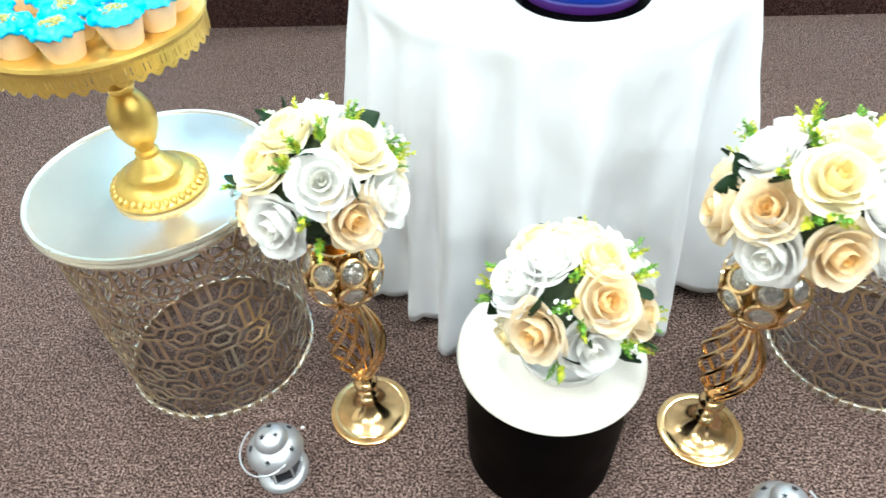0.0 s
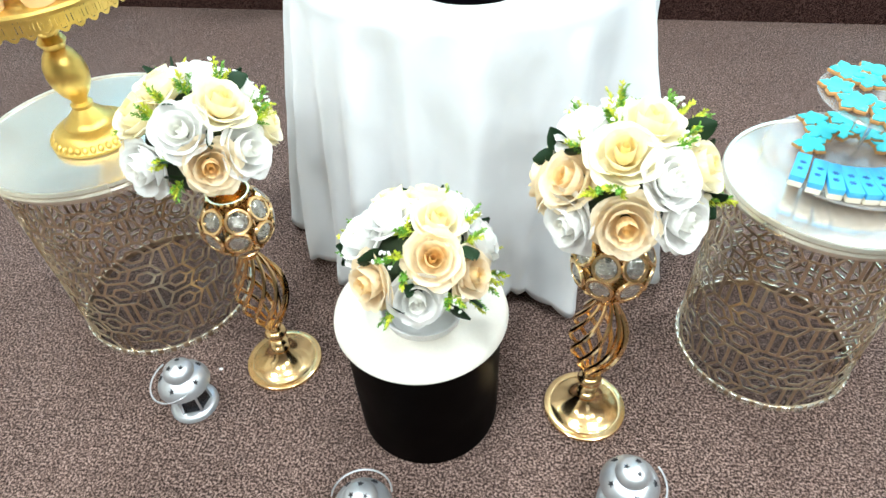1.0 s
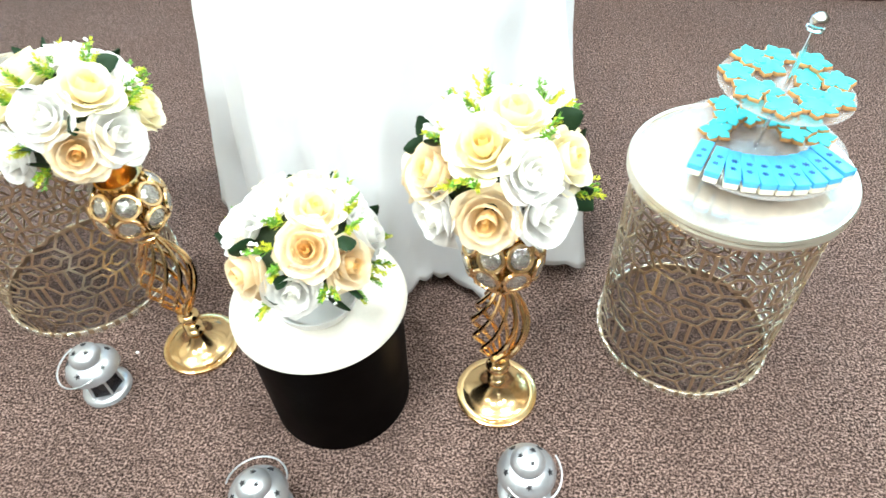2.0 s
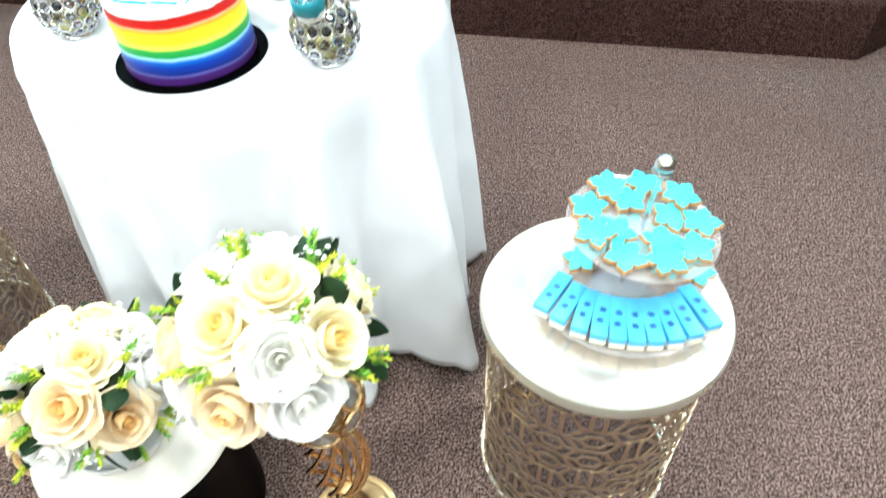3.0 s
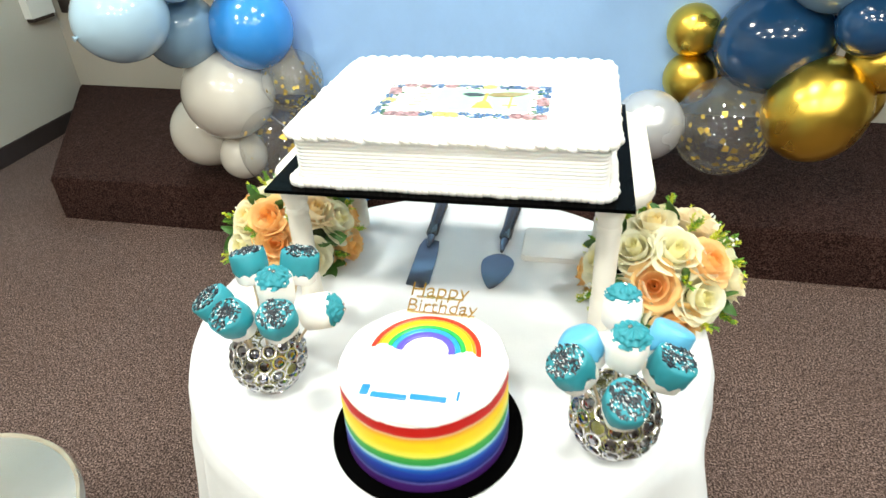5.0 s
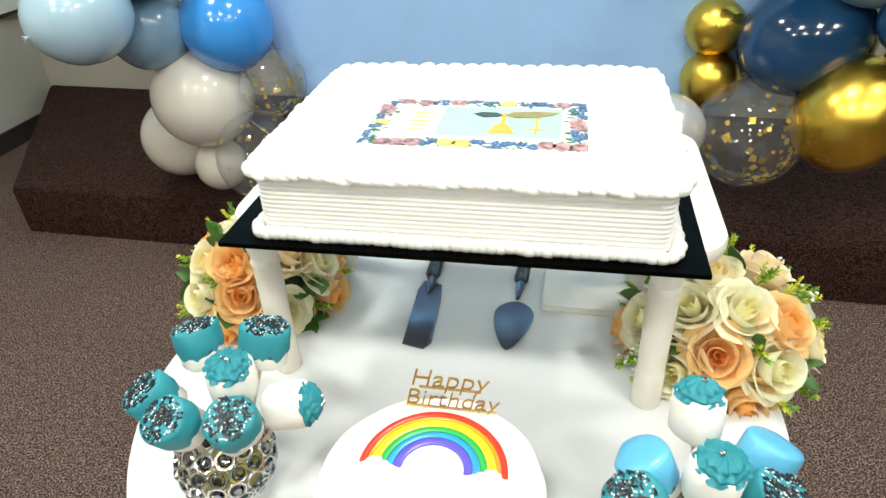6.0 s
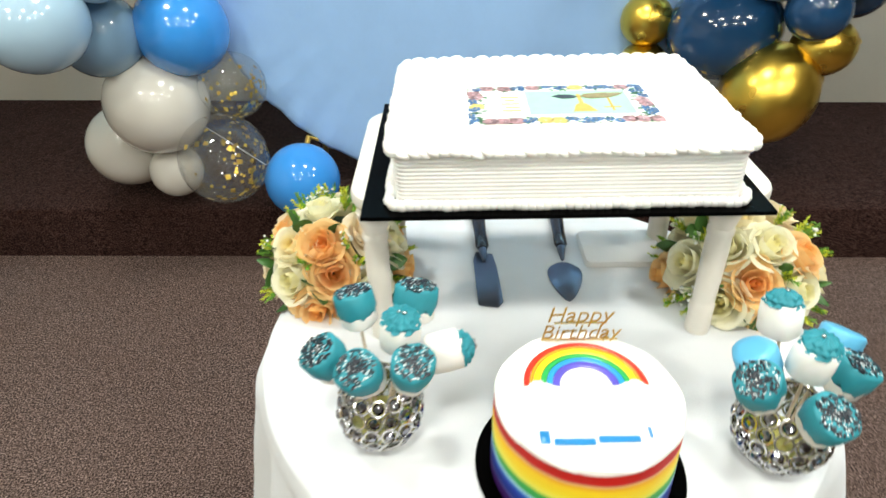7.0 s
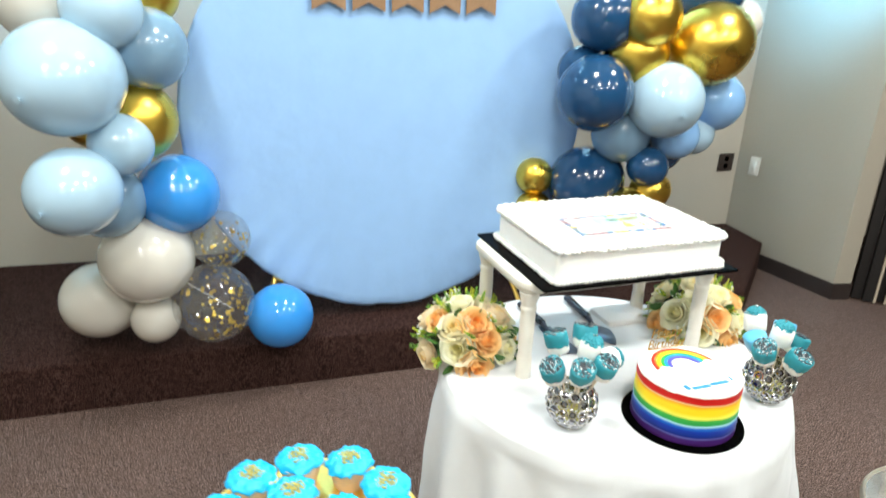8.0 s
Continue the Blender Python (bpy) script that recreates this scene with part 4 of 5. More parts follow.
# ---------------------------------------------------------------- lattice drum tables
def lattice(r0, r1, h0, h1, cols, rows):
    sh = Shape()

    def surf(u, z, dr):
        k = (z - h0) / (h1 - h0)
        r = r0 + (r1 - r0) * k + dr
        a = u
        return (r * math.cos(a), r * math.sin(a), z)

    rm = (r0 + r1) / 2
    pw = 2 * math.pi * rm / cols
    ph = (h1 - h0) / rows

    def strip(p, q, w, t=0.0022):
        dx, dy = q[0] - p[0], q[1] - p[1]
        L = math.hypot(dx, dy)
        nx, ny = -dy / L * w / 2, dx / L * w / 2
        ex, ey = dx / L * w * 0.3, dy / L * w * 0.3
        c = [(p[0] - ex + nx, p[1] - ey + ny), (p[0] - ex - nx, p[1] - ey - ny), (q[0] + ex - nx, q[1] + ey - ny), (q[0] + ex + nx, q[1] + ey + ny)]
        v = [surf(x / rm, min(h1, max(h0, h0 + y)), -t / 2) for x, y in c] + [surf(x / rm, min(h1, max(h0, h0 + y)), t / 2) for x, y in c]
        sh.add(v, [(3, 2, 1, 0), (4, 5, 6, 7), (0, 1, 5, 4), (1, 2, 6, 5), (2, 3, 7, 6), (3, 0, 4, 7)])

    for i in range(cols):
        for j in range(rows):
            cx, cy = i * pw, j * ph + (ph / 2 if i % 2 else 0)
            if cy > rows * ph - 0.01:
                continue
            big = [(cx - pw * 0.66, cy + ph * 0.5), (cx - pw * 0.34, cy), (cx + pw * 0.34, cy), (cx + pw * 0.66, cy + ph * 0.5), (cx + pw * 0.34, cy + ph), (cx - pw * 0.34, cy + ph)]
            top = rows * ph
            big = [(a, min(b, top)) for a, b in big]
            for a, b in ((0, 1), (1, 2), (2, 3)):
                if math.hypot(big[a][0] - big[b][0], big[a][1] - big[b][1]) > 0.004:
                    strip(big[a], big[b], 0.0050)
            my = cy + ph / 2
            if my + ph * 0.3 > top:
                continue
            if (i + 2 * j) % 3:
                s = [(cx + pw * 0.34 * math.cos(radians(60 * k)), my + ph * 0.27 * math.sin(radians(60 * k))) for k in range(6)]
                for k in range(6):
                    strip(s[k], s[(k + 1) % 6], 0.0050)
                strip((cx - pw * 0.62, my), s[3], 0.004)
                strip(s[0], (cx + pw * 0.62, my), 0.004)
            else:
                for dx in (-0.16, 0.16):
                    strip((cx + dx * pw, cy + ph * 0.04), (cx + dx * pw, cy + ph * 0.96), 0.0066)
    return sh


DASH = Shape().cushion(rounded(-0.0022, 0.0022, -0.0090, 0.0090, 0.001, 2), -0.0105, 0.0075, 0.0008).mesh("ring_dash", plain("bright_champagne", (0.93, 0.88, 0.76), 0.25, 0.8), 40)


def drum_table(x, y, rb, rt, h, rz, label):
    e = thing("drum_side_table", (x, y, 0), label, "side table", "drum side tables", rz=rz)
    cols = int(2 * math.pi * rb / 0.060) // 2 * 2
    part("lattice_side", lattice(rb - 0.004, rt - 0.016, 0.012, h - 0.028, cols, 7), CHAMPAGNE, e, "pierced champagne metal lattice", sharp=30)
    part("bottom_ring", Shape().lathe([(rb - 0.007, 0.0), (rb - 0.001, 0.0), (rb, 0.004), (rb - 0.001, 0.013), (rb - 0.006, 0.014), (rb - 0.007, 0.0)], 72, cap=False), CHAMPAGNE, e, "pale metal foot ring")
    for i in range(44):
        a = 360 * i / 44
        part("ring_dash", DASH, None, e, "", pose(0, 0, 0, 0, 0, a) @ pose(rb - 0.0005, 0, 0.008))
    part("upper_ring", Shape().lathe([(rt - 0.020, h - 0.034), (rt - 0.012, h - 0.034), (rt - 0.012, h - 0.020), (rt - 0.020, h - 0.020), (rt - 0.020, h - 0.034)], 72, cap=False), CHAMPAGNE_LIGHT, e)
    part("tray_top", Shape().lathe([(0.0005, h - 0.022), (rt - 0.010, h - 0.022), (rt - 0.006, h - 0.020), (rt - 0.006, h - 0.004), (rt - 0.012, h - 0.003), (0.0005, h - 0.003)], 72), DISC_TOP, e, "glossy pale silver tray top")
    part("rim", Shape().lathe([(rt - 0.010, h - 0.024), (rt - 0.001, h - 0.022), (rt, h - 0.016), (rt - 0.003, h - 0.011), (rt, h - 0.006), (rt - 0.003, h), (rt - 0.009, h - 0.001), (rt - 0.010, h - 0.004)], 96), CHAMPAGNE_LIGHT, e, "pale champagne rim")
    # lattice piece that catches the light; its brightness is put into a paler metal
    seam = Shape()
    rr = rb - 0.008
    seam.box(rr - 0.001, rr + 0.002, -0.005, 0.005, 0.01, h - 0.03)
    for z in (0.13, 0.25, 0.37):
        seam.add([(rr + 0.001, -0.016, z), (rr + 0.001, 0, z - 0.02), (rr + 0.001, 0.016, z), (rr + 0.001, 0, z + 0.012), (rr - 0.002, -0.016, z), (rr - 0.002, 0, z - 0.02), (rr - 0.002, 0.016, z), (rr - 0.002, 0, z + 0.012)], [(0, 1, 2, 3), (7, 6, 5, 4), (0, 4, 5, 1), (1, 5, 6, 2), (2, 6, 7, 3), (3, 7, 4, 0)])
    part("seam_strip", seam, CHAMPAGNE_LIGHT, e, "flat metal seam strip with pointed tabs, caught light in its paler colour")
    return e


LDX, LDY, LDH = -0.136, 1.396, 0.512
RDX, RDY, RDH = 1.342, 1.351, 0.485
drum_table(LDX, LDY, 0.212, 0.232, LDH, 70, "pierced champagne metal drum table with a pale tray top")
drum_table(RDX, RDY, 0.190, 0.199, RDH, 150, "smaller pierced champagne metal drum table with a pale tray top")

# round stool
e = thing("round_stool", (0.590, 1.114, 0), "black drum stool with a padded cream top", "stool")
part("body", Shape().lathe([(0.0005, 0.0), (0.142, 0.0), (0.147, 0.004), (0.150, 0.15), (0.152, 0.30), (0.0005, 0.30)], 64), BLACK_BODY, e, "black drum body")
part("seat_top", Shape().lathe([(0.0005, 0.299), (0.148, 0.299), (0.160, 0.303), (0.165, 0.311), (0.163, 0.320), (0.155, 0.328), (0.13, 0.333), (0.0005, 0.334)], 72), CREAM_TOP, e, "padded cream fabric top")
e = thing("flower_bowl", (0.602, 1.078, 0.334), "low white bowl holding silk roses", "bowl")
part("bowl", Shape().lathe([(0.0005, 0.0), (0.045, 0.0), (0.052, 0.004), (0.070, 0.022), (0.078, 0.045), (0.074, 0.045), (0.060, 0.024), (0.0005, 0.012)], 40), WHITE_METAL, e)


# ---------------------------------------------------------------- star lanterns
def star(r, n=5):
    return [((r if i % 2 == 0 else r * 0.42) * math.cos(math.pi * i / n + 0.3), (r if i % 2 == 0 else r * 0.42) * math.sin(math.pi * i / n + 0.3)) for i in range(2 * n)]


def lantern(x, y, rz, label):
    e = thing("candle_lantern", (x, y, 0), label, "lantern", "star lanterns", rz=rz)
    part("base", Shape().lathe([(0.0005, 0.0), (0.044, 0.0), (0.047, 0.003), (0.045, 0.006), (0.047, 0.009), (0.045, 0.013), (0.036, 0.017), (0.0005, 0.017)], 40), SILVER_PAINT, e)
    for i in range(6):
        a0, a1 = radians(60 * i), radians(60 * i + 60)
        (r0, z0), (r1, z1) = (0.035, 0.017), (0.029, 0.076)
        pane = [(r * math.cos(a), r * math.sin(a), z) for r, z, a in ((r0, z0, a0), (r0, z0, a1), (r1, z1, a1), (r1, z1, a0), (r0 - 0.0015, z0, a0), (r0 - 0.0015, z0, a1), (r1 - 0.0015, z1, a1), (r1 - 0.0015, z1, a0))]
        part("glass_pane", Shape().add(pane, [(0, 1, 2, 3), (7, 6, 5, 4), (0, 4, 5, 1), (1, 5, 6, 2), (2, 6, 7, 3), (3, 7, 4, 0)]), SMOKE_GLASS, e, "smoky grey glass pane")
        part("bar", Shape().tube([(r0 * math.cos(a0), r0 * math.sin(a0), z0 - 0.002), (r1 * math.cos(a0), r1 * math.sin(a0), z1)], 0.0026, 6), SILVER_PAINT, e)
    part("candle", Shape().lathe([(0.0005, 0.017), (0.017, 0.017), (0.018, 0.020), (0.018, 0.034), (0.016, 0.036), (0.0005, 0.035)], 20), PLASTIC_WHITE, e, "small white candle")
    roof = part("roof", Shape().lathe([(0.034, 0.074), (0.048, 0.074), (0.050, 0.077), (0.049, 0.083), (0.044, 0.094), (0.034, 0.103), (0.026, 0.106), (0.026, 0.110), (0.029, 0.112), (0.029, 0.116), (0.026, 0.124), (0.018, 0.131), (0.0005, 0.134)], 40), SILVER_PAINT, e, "domed silver roof")
    # roof is not pierced: dark star slabs stand in for the shaded openings
    for r, z, n, tilt in ((0.0385, 0.1005, 5, 42), (0.0135, 0.1335, 3, 20)):
        for i in range(n):
            a = 360 * i / n + 20
            nrm = Vector((math.sin(radians(tilt)) * math.cos(radians(a)), math.sin(radians(tilt)) * math.sin(radians(a)), math.cos(radians(tilt))))
            part("star_shade", Shape().slab(star(0.0062 if n == 5 else 0.0052), -0.0012, 0.0008, along((r * math.cos(radians(a)), r * math.sin(radians(a)), z), nrm, a)), HOLE_SHADE, roof, "dark star slab standing in for the shade of a hole")
    hp = [(0.05 * math.cos(t) , -0.012 - 0.052 * math.sin(t) * 0.95, 0.100 - 0.012 * math.sin(t)) for t in [math.pi * k / 18 for k in range(19)]]
    part("handle", Shape().tube(hp, 0.0016, 6), SILVER_PAINT, e, "thin wire handle folded down")
    e.scale = (1.1, 1.1, 1.1)
    return e


lantern(0.064, 1.064, -40, "small silver candle lantern with star cut-outs on the carpet")
lantern(0.993, 0.922, 40, "small silver candle lantern with star cut-outs on the carpet")
ln = lantern(0.508, 0.830, 190, "small silver candle lantern with star cut-outs on the carpet")

# ---------------------------------------------------------------- cupcake stand
CSX, CSY = -0.112, 1.366
e = thing("cake_stand", (CSX, CSY, LDH - 0.003), "gold pedestal cake stand with a scalloped lace rim", "cake stand")
part("foot", Shape().lathe([(0.0005, 0.0), (0.080, 0.0), (0.086, 0.004), (0.086, 0.010), (0.080, 0.014), (0.078, 0.020), (0.070, 0.030), (0.058, 0.036), (0.050, 0.038), (0.048, 0.044), (0.038, 0.052), (0.026, 0.064), (0.018, 0.072), (0.0005, 0.072)], 56), GOLD_SATIN, e)
for i in range(34):
    a = 360 * i / 34
    part("bead", Shape().ball(0.0062, along((0.0795 * math.cos(radians(a)), 0.0795 * math.sin(radians(a)), 0.0165), (math.cos(radians(a)), math.sin(radians(a)), 0.9)), 8, 6, (1, 1.5, 0.8)), GOLD_SATIN, e)
part("baluster", Shape().lathe([(0.016, 0.068), (0.021, 0.074), (0.021, 0.080), (0.015, 0.084), (0.017, 0.092), (0.027, 0.105), (0.036, 0.125), (0.039, 0.145), (0.037, 0.165), (0.028, 0.185), (0.019, 0.196), (0.022, 0.202), (0.026, 0.210), (0.022, 0.217), (0.018, 0.222), (0.026, 0.234), (0.030, 0.245), (0.040, 0.262), (0.060, 0.296), (0.090, 0.305)], 40), GOLD_SATIN, e)
PZ = 0.322
part("plate", Shape().lathe([(0.0005, PZ - 0.012), (0.154, PZ - 0.012), (0.166, PZ - 0.010), (0.170, PZ - 0.003), (0.168, PZ + 0.002), (0.162, PZ + 0.002), (0.158, PZ - 0.003), (0.0005, PZ - 0.003)], 72), GOLD_SATIN, e)
lace = Shape()
NL = 40
for i in range(NL):
    a0 = 2 * math.pi * i / NL
    R = 0.165
    for k in range(9):
        t = k / 8
        a = a0 + 2 * math.pi / NL * t
        d = 0.022 + 0.012 * math.sin(math.pi * t)
        if k < 8:
            t2 = (k + 1) / 8
            b = a0 + 2 * math.pi / NL * t2
            d2 = 0.022 + 0.012 * math.sin(math.pi * t2)
            for lo, hi, lo2, hi2 in ((d - 0.006, d, d2 - 0.006, d2), (0.004, 0.008, 0.004, 0.008)):
                v = []
                for rr in (R - 0.001, R + 0.001):
                    v += [(rr * math.cos(a), rr * math.sin(a), PZ - 0.008 - lo), (rr * math.cos(b), rr * math.sin(b), PZ - 0.008 - lo2), (rr * math.cos(b), rr * math.sin(b), PZ - 0.008 - hi2), (rr * math.cos(a), rr * math.sin(a), PZ - 0.008 - hi)]
                lace.add(v, [(0, 1, 2, 3), (7, 6, 5, 4), (0, 4, 5, 1), (3, 2, 6, 7)])
    for t, w in ((0.0, 0.003), (0.5, 0.004), (0.25, 0.002), (0.75, 0.002)):
        a = a0 + 2 * math.pi / NL * t
        q = Matrix.Rotation(a, 4, "Z")
        lace.box(R - 0.001, R + 0.001, -w, w, PZ - 0.034, PZ - 0.008, q)
    lace.torus(0.0045, 0.0013, Matrix.Rotation(a0 + math.pi / NL, 4, "Z") @ Matrix.Translation((R, 0, PZ - 0.026)) @ pose(0, 0, 0, 0, 90, 0), 10, 4)
part("lace_rim", lace, GOLD_SATIN, e, "pierced gold lace edging")


def cupcake(x, y, z, rz, seed):
    rng = random.Random(seed)
    e = thing("cupcake", (x, y, z), "vanilla cupcake with bright cyan frosting and gold sugar", "cupcake", "cupcakes", rz=rz)
    part("paper_case", Shape().lathe([(0.0005, 0.0), (0.023, 0.0), (0.0245, 0.003), (0.034, 0.040), (0.032, 0.041), (0.0005, 0.039)], 64, None, lambda a, i: 0.0007 * math.sin(a * 32) if 1 < i < 4 else 0), WRAPPER, e, "pale pleated paper case")
    loops = [[(0.030 * math.cos(2 * math.pi * k / 60), 0.030 * math.sin(2 * math.pi * k / 60), 0.036) for k in range(60)]]
    for i in range(12):
        t = i / 11
        r0 = 0.0368 * math.cos(t * math.pi / 2) ** 0.5
        z0 = 0.0385 + 0.0115 * math.sin(t * math.pi / 2)
        lp = []
        for k in range(60):
            a = 2 * math.pi * k / 60
            w = 1 + 0.04 * math.sin(a * 9 + seed) * (1 - t) + 0.13 * (1 - t) * noise.noise((2.4 * math.cos(a) + seed, 2.4 * math.sin(a), t * 2))
            x, y = r0 * w * math.cos(a), r0 * w * math.sin(a)
            lp.append((x, y, z0 + 0.0055 * noise.noise((x * 110, y * 110, seed)) + 0.0032 * noise.noise((x * 290, y * 290, seed + 7))))
        loops.append(lp)
    part("frosting", Shape().rings(loops, True, True, True), CYAN_FROST, e, "cyan buttercream frosting", sharp=80)
    g = Shape()
    for i in range(110):
        a, r = rng.uniform(0, 6.28), 0.0165 * math.sqrt(rng.random())
        g.box(-0.0013, 0.0013, -0.0010, 0.0010, -0.0012, 0.0012, Matrix.Translation((r * math.cos(a) * 1.15, r * math.sin(a), 0.0515 - r * r * 8)) @ pose(0, 0, 0, rng.uniform(0, 180), rng.uniform(0, 180), rng.uniform(0, 180)))
    part("sugar_topping", g, GOLD_SUGAR, e, "gold sugar crystals")
    return e


cups = [cupcake(0, 0, 0, 0, s) for s in (11, 12)]
ring = [(0.122 * math.cos(radians(a)), 0.122 * math.sin(radians(a))) for a in (124, 88, 51, 15, -17, -45, -82, -119, -154, 162)] + [(-0.014, 0.050), (0.046, -0.008), (-0.038, -0.008), (0.006, -0.062)]
for i, (cx, cy) in enumerate(ring):
    m = pose(CSX + cx, CSY + cy, LDH - 0.003 + PZ - 0.003, random.uniform(-2, 2), random.uniform(-2, 2), 77 * i)
    if i < 2:
        cups[i].matrix_basis = m
    else:
        copy_thing(cups[i % 2], m)

# ---------------------------------------------------------------- tiered cookie stand
TSX, TSY, TSZ = 1.366, 1.380, RDH - 0.003
LEAN_X = 4.0
e = thing("tiered_stand", (TSX, TSY, TSZ), "two-tier clear glass dessert stand with a silver rod", "dessert stand")
part("lower_plate", Shape().lathe([(0.0005, 0.016), (0.115, 0.016), (0.140, 0.019), (0.151, 0.025), (0.153, 0.028), (0.149, 0.029), (0.138, 0.024), (0.115, 0.021), (0.0005, 0.021)], 64), PLATE_FROST, e, "round hazy glass plate")
part("foot", Shape().lathe([(0.048, 0.0), (0.055, 0.0), (0.05, 0.008), (0.045, 0.016), (0.040, 0.016), (0.045, 0.006)], 40), GLASS, e)
tilt = pose(0, 0, 0.02, LEAN_X, 3, 0)
part("rod", Shape().tube([(0, 0, 0.0), (0, 0, 0.10), (0, 0, 0.245)], 0.0038, 10, m=tilt), SILVER, e, "silver rod")
part("finial", Shape().ball(0.014, tilt @ pose(0, 0, 0.253), 16, 10).torus(0.012, 0.0025, tilt @ pose(0, 0, 0.241), 16, 6), SILVER, e, "round silver finial")
up = tilt @ pose(0, 0, 0.126, -3, 0, 0)
part("upper_plate", Shape().lathe([(0.006, 0.0), (0.09, 0.0), (0.103, 0.004), (0.110, 0.008), (0.108, 0.010), (0.102, 0.008), (0.09, 0.005), (0.006, 0.005)], 64, up), PLATE_FROST, e, "smaller hazy glass plate")


def leaf_outline(r):
    out = []
    for i in range(60):
        a = 2 * math.pi * i / 60
        k = 0.60 + 0.20 * abs(math.cos(2.5 * a)) + 0.20 * abs((a * 5 / (2 * math.pi)) % 1 * 2 - 1) + 0.04 * math.cos(a * 15) + 0.05 * math.cos(a)
        out.append((r * k * math.cos(a), r * k * math.sin(a)))
    return out


def cookie(m):
    e = thing("leaf_cookie", (0, 0, 0), "leaf-shaped biscuit with turquoise icing on a glass plate", "cookie", "leaf cookies")
    part("biscuit", Shape().cushion(leaf_outline(0.0310), 0, 0.0065, 0.0018), BISCUIT, e, "golden baked biscuit")
    part("icing", Shape().cushion(leaf_outline(0.0290), 0.0064, 0.0092, 0.0012), COOKIE_ICING, e, "turquoise sugar icing")
    e.matrix_basis = m
    return e


base_m = pose(TSX, TSY, TSZ)
spots = []
for i in range(9):
    a = 40 * i + 8
    spots.append((up, 0.080 * math.cos(radians(a)), 0.080 * math.sin(radians(a)), 0.012 + 0.004 * (i % 2), random.uniform(-5, 5), 57 * i))
for i in range(4):
    a = 90 * i + 30
    spots.append((up, 0.046 * math.cos(radians(a)), 0.046 * math.sin(radians(a)), 0.006 + 0.0065 * (i % 2), random.uniform(-4, 4), 31 * i))
for i in range(8):
    a = 14 + 13.5 * i
    spots.append((pose(0, 0, 0), 0.118 * math.cos(radians(a)), 0.118 * math.sin(radians(a)), 0.0225 + 0.008 * (i % 2), random.uniform(-4, 4), 43 * i))
for i in range(5):
    a = 20 + 35 * i
    spots.append((pose(0, 0, 0), 0.070 * math.cos(radians(a)), 0.070 * math.sin(radians(a)), 0.031 + 0.006 * (i % 2), random.uniform(-8, 8), 23 * i))
first = None
for pl, x, y, z, tl, rz in spots:
    m = base_m @ pl @ pose(x, y, z, tl, tl * 0.5, rz)
    if first is None:
        first = cookie(m)
    else:
        copy_thing(first, m)


def cake_bar(m, n):
    e = thing("snowflake_bar", (0, 0, 0), "pale blue iced finger bar with navy snowflake marks", "dessert bar", "snowflake bars")
    part("shortbread", Shape().cushion(rounded(-0.0118, 0.0118, -0.042, 0.042, 0.002, 2), 0, 0.020, 0.0015), BAR_CAKE, e, "pale shortbread")
    ic = Shape().cushion(rounded(-0.0124, 0.0124, -0.0415, 0.0425, 0.002, 2), 0.0105, 0.0225, 0.0015)
    icing = part("icing", ic, BAR_ICING, e, "pale blue icing")
    for k, y in enumerate((-0.008, 0.014)):
        sh = Shape()
        for i in range(3):
            sh.box(-0.0060, 0.0060, -0.0012, 0.0012, 0.0223, 0.0230, Matrix.Translation((0.002 * (k - 0.5), y, 0)) @ pose(0, 0, 0, 0, 0, 60 * i))
        part("snowflake", sh, BAR_MARK, icing, "navy snowflake mark")
    e.matrix_basis = m
    return e


bar0 = None
for i in range(10):
    x = -0.108 + 0.024 * i
    m = base_m @ pose(x, 0.010 - math.sqrt(0.108 ** 2 - 0.62 * x * x), 0.0250, 3, 0, 180 + x * 250 + random.uniform(-3, 3))
    if bar0 is None:
        bar0 = cake_bar(m, i)
    else:
        copy_thing(bar0, m)

# ---------------------------------------------------------------- rainbow cake
CX, CY = 0.656, 1.530
e = thing("rainbow_cake", (CX, CY, TOP), "round white-topped cake with rainbow icing bands on a black board", "cake")
part("board", Shape().lathe([(0.0005, 0.0), (0.117, 0.0), (0.119, 0.002), (0.118, 0.004), (0.0005, 0.004)], 72), BLACK_CARD, e, "round black cake board")
CH = 0.108
prof = [(0.0005, 0.0), (0.101, 0.0)] + [(0.101 - 0.002 * (i / 20) + 0.0006 * math.sin(i * 1.9), 0.104 * i / 20) for i in range(1, 21)] + [(0.097, CH - 0.001), (0.093, CH)]
body = part("rainbow_icing", Shape().lathe(prof[1:], 72, None, lambda a, i: 0.0008 * noise.noise((4 * math.cos(a), 4 * math.sin(a), i * 0.4)), cap=False), CAKE_BANDS, e, "rainbow icing bands", pose(0, 0, 0.004), 60)
TZc = 0.004 + CH
part("top_icing", Shape().lathe([(0.0985, TZc - 0.006), (0.0995, TZc - 0.002), (0.098, TZc + 0.0008), (0.094, TZc + 0.0016), (0.06, TZc + 0.001), (0.0005, TZc + 0.001)], 72, None, lambda a, i: 0.0008 * math.sin(a * 9 + i)), ICING, e, "smooth white icing top")


def arc_band(r0, r1, a0, a1, z, cx, cy):
    loops = []
    for i in range(31):
        a = radians(a0 + (a1 - a0) * i / 30)
        loops.append([(cx + r * math.cos(a), cy + r * math.sin(a), zz) for r, zz in ((r0, z - 0.001), (r0 + 0.0004, z + 0.0014), ((r0 + r1) / 2, z + 0.0024), (r1 - 0.0004, z + 0.0014), (r1, z - 0.001))])
    return Shape().rings(loops, False, False, False)


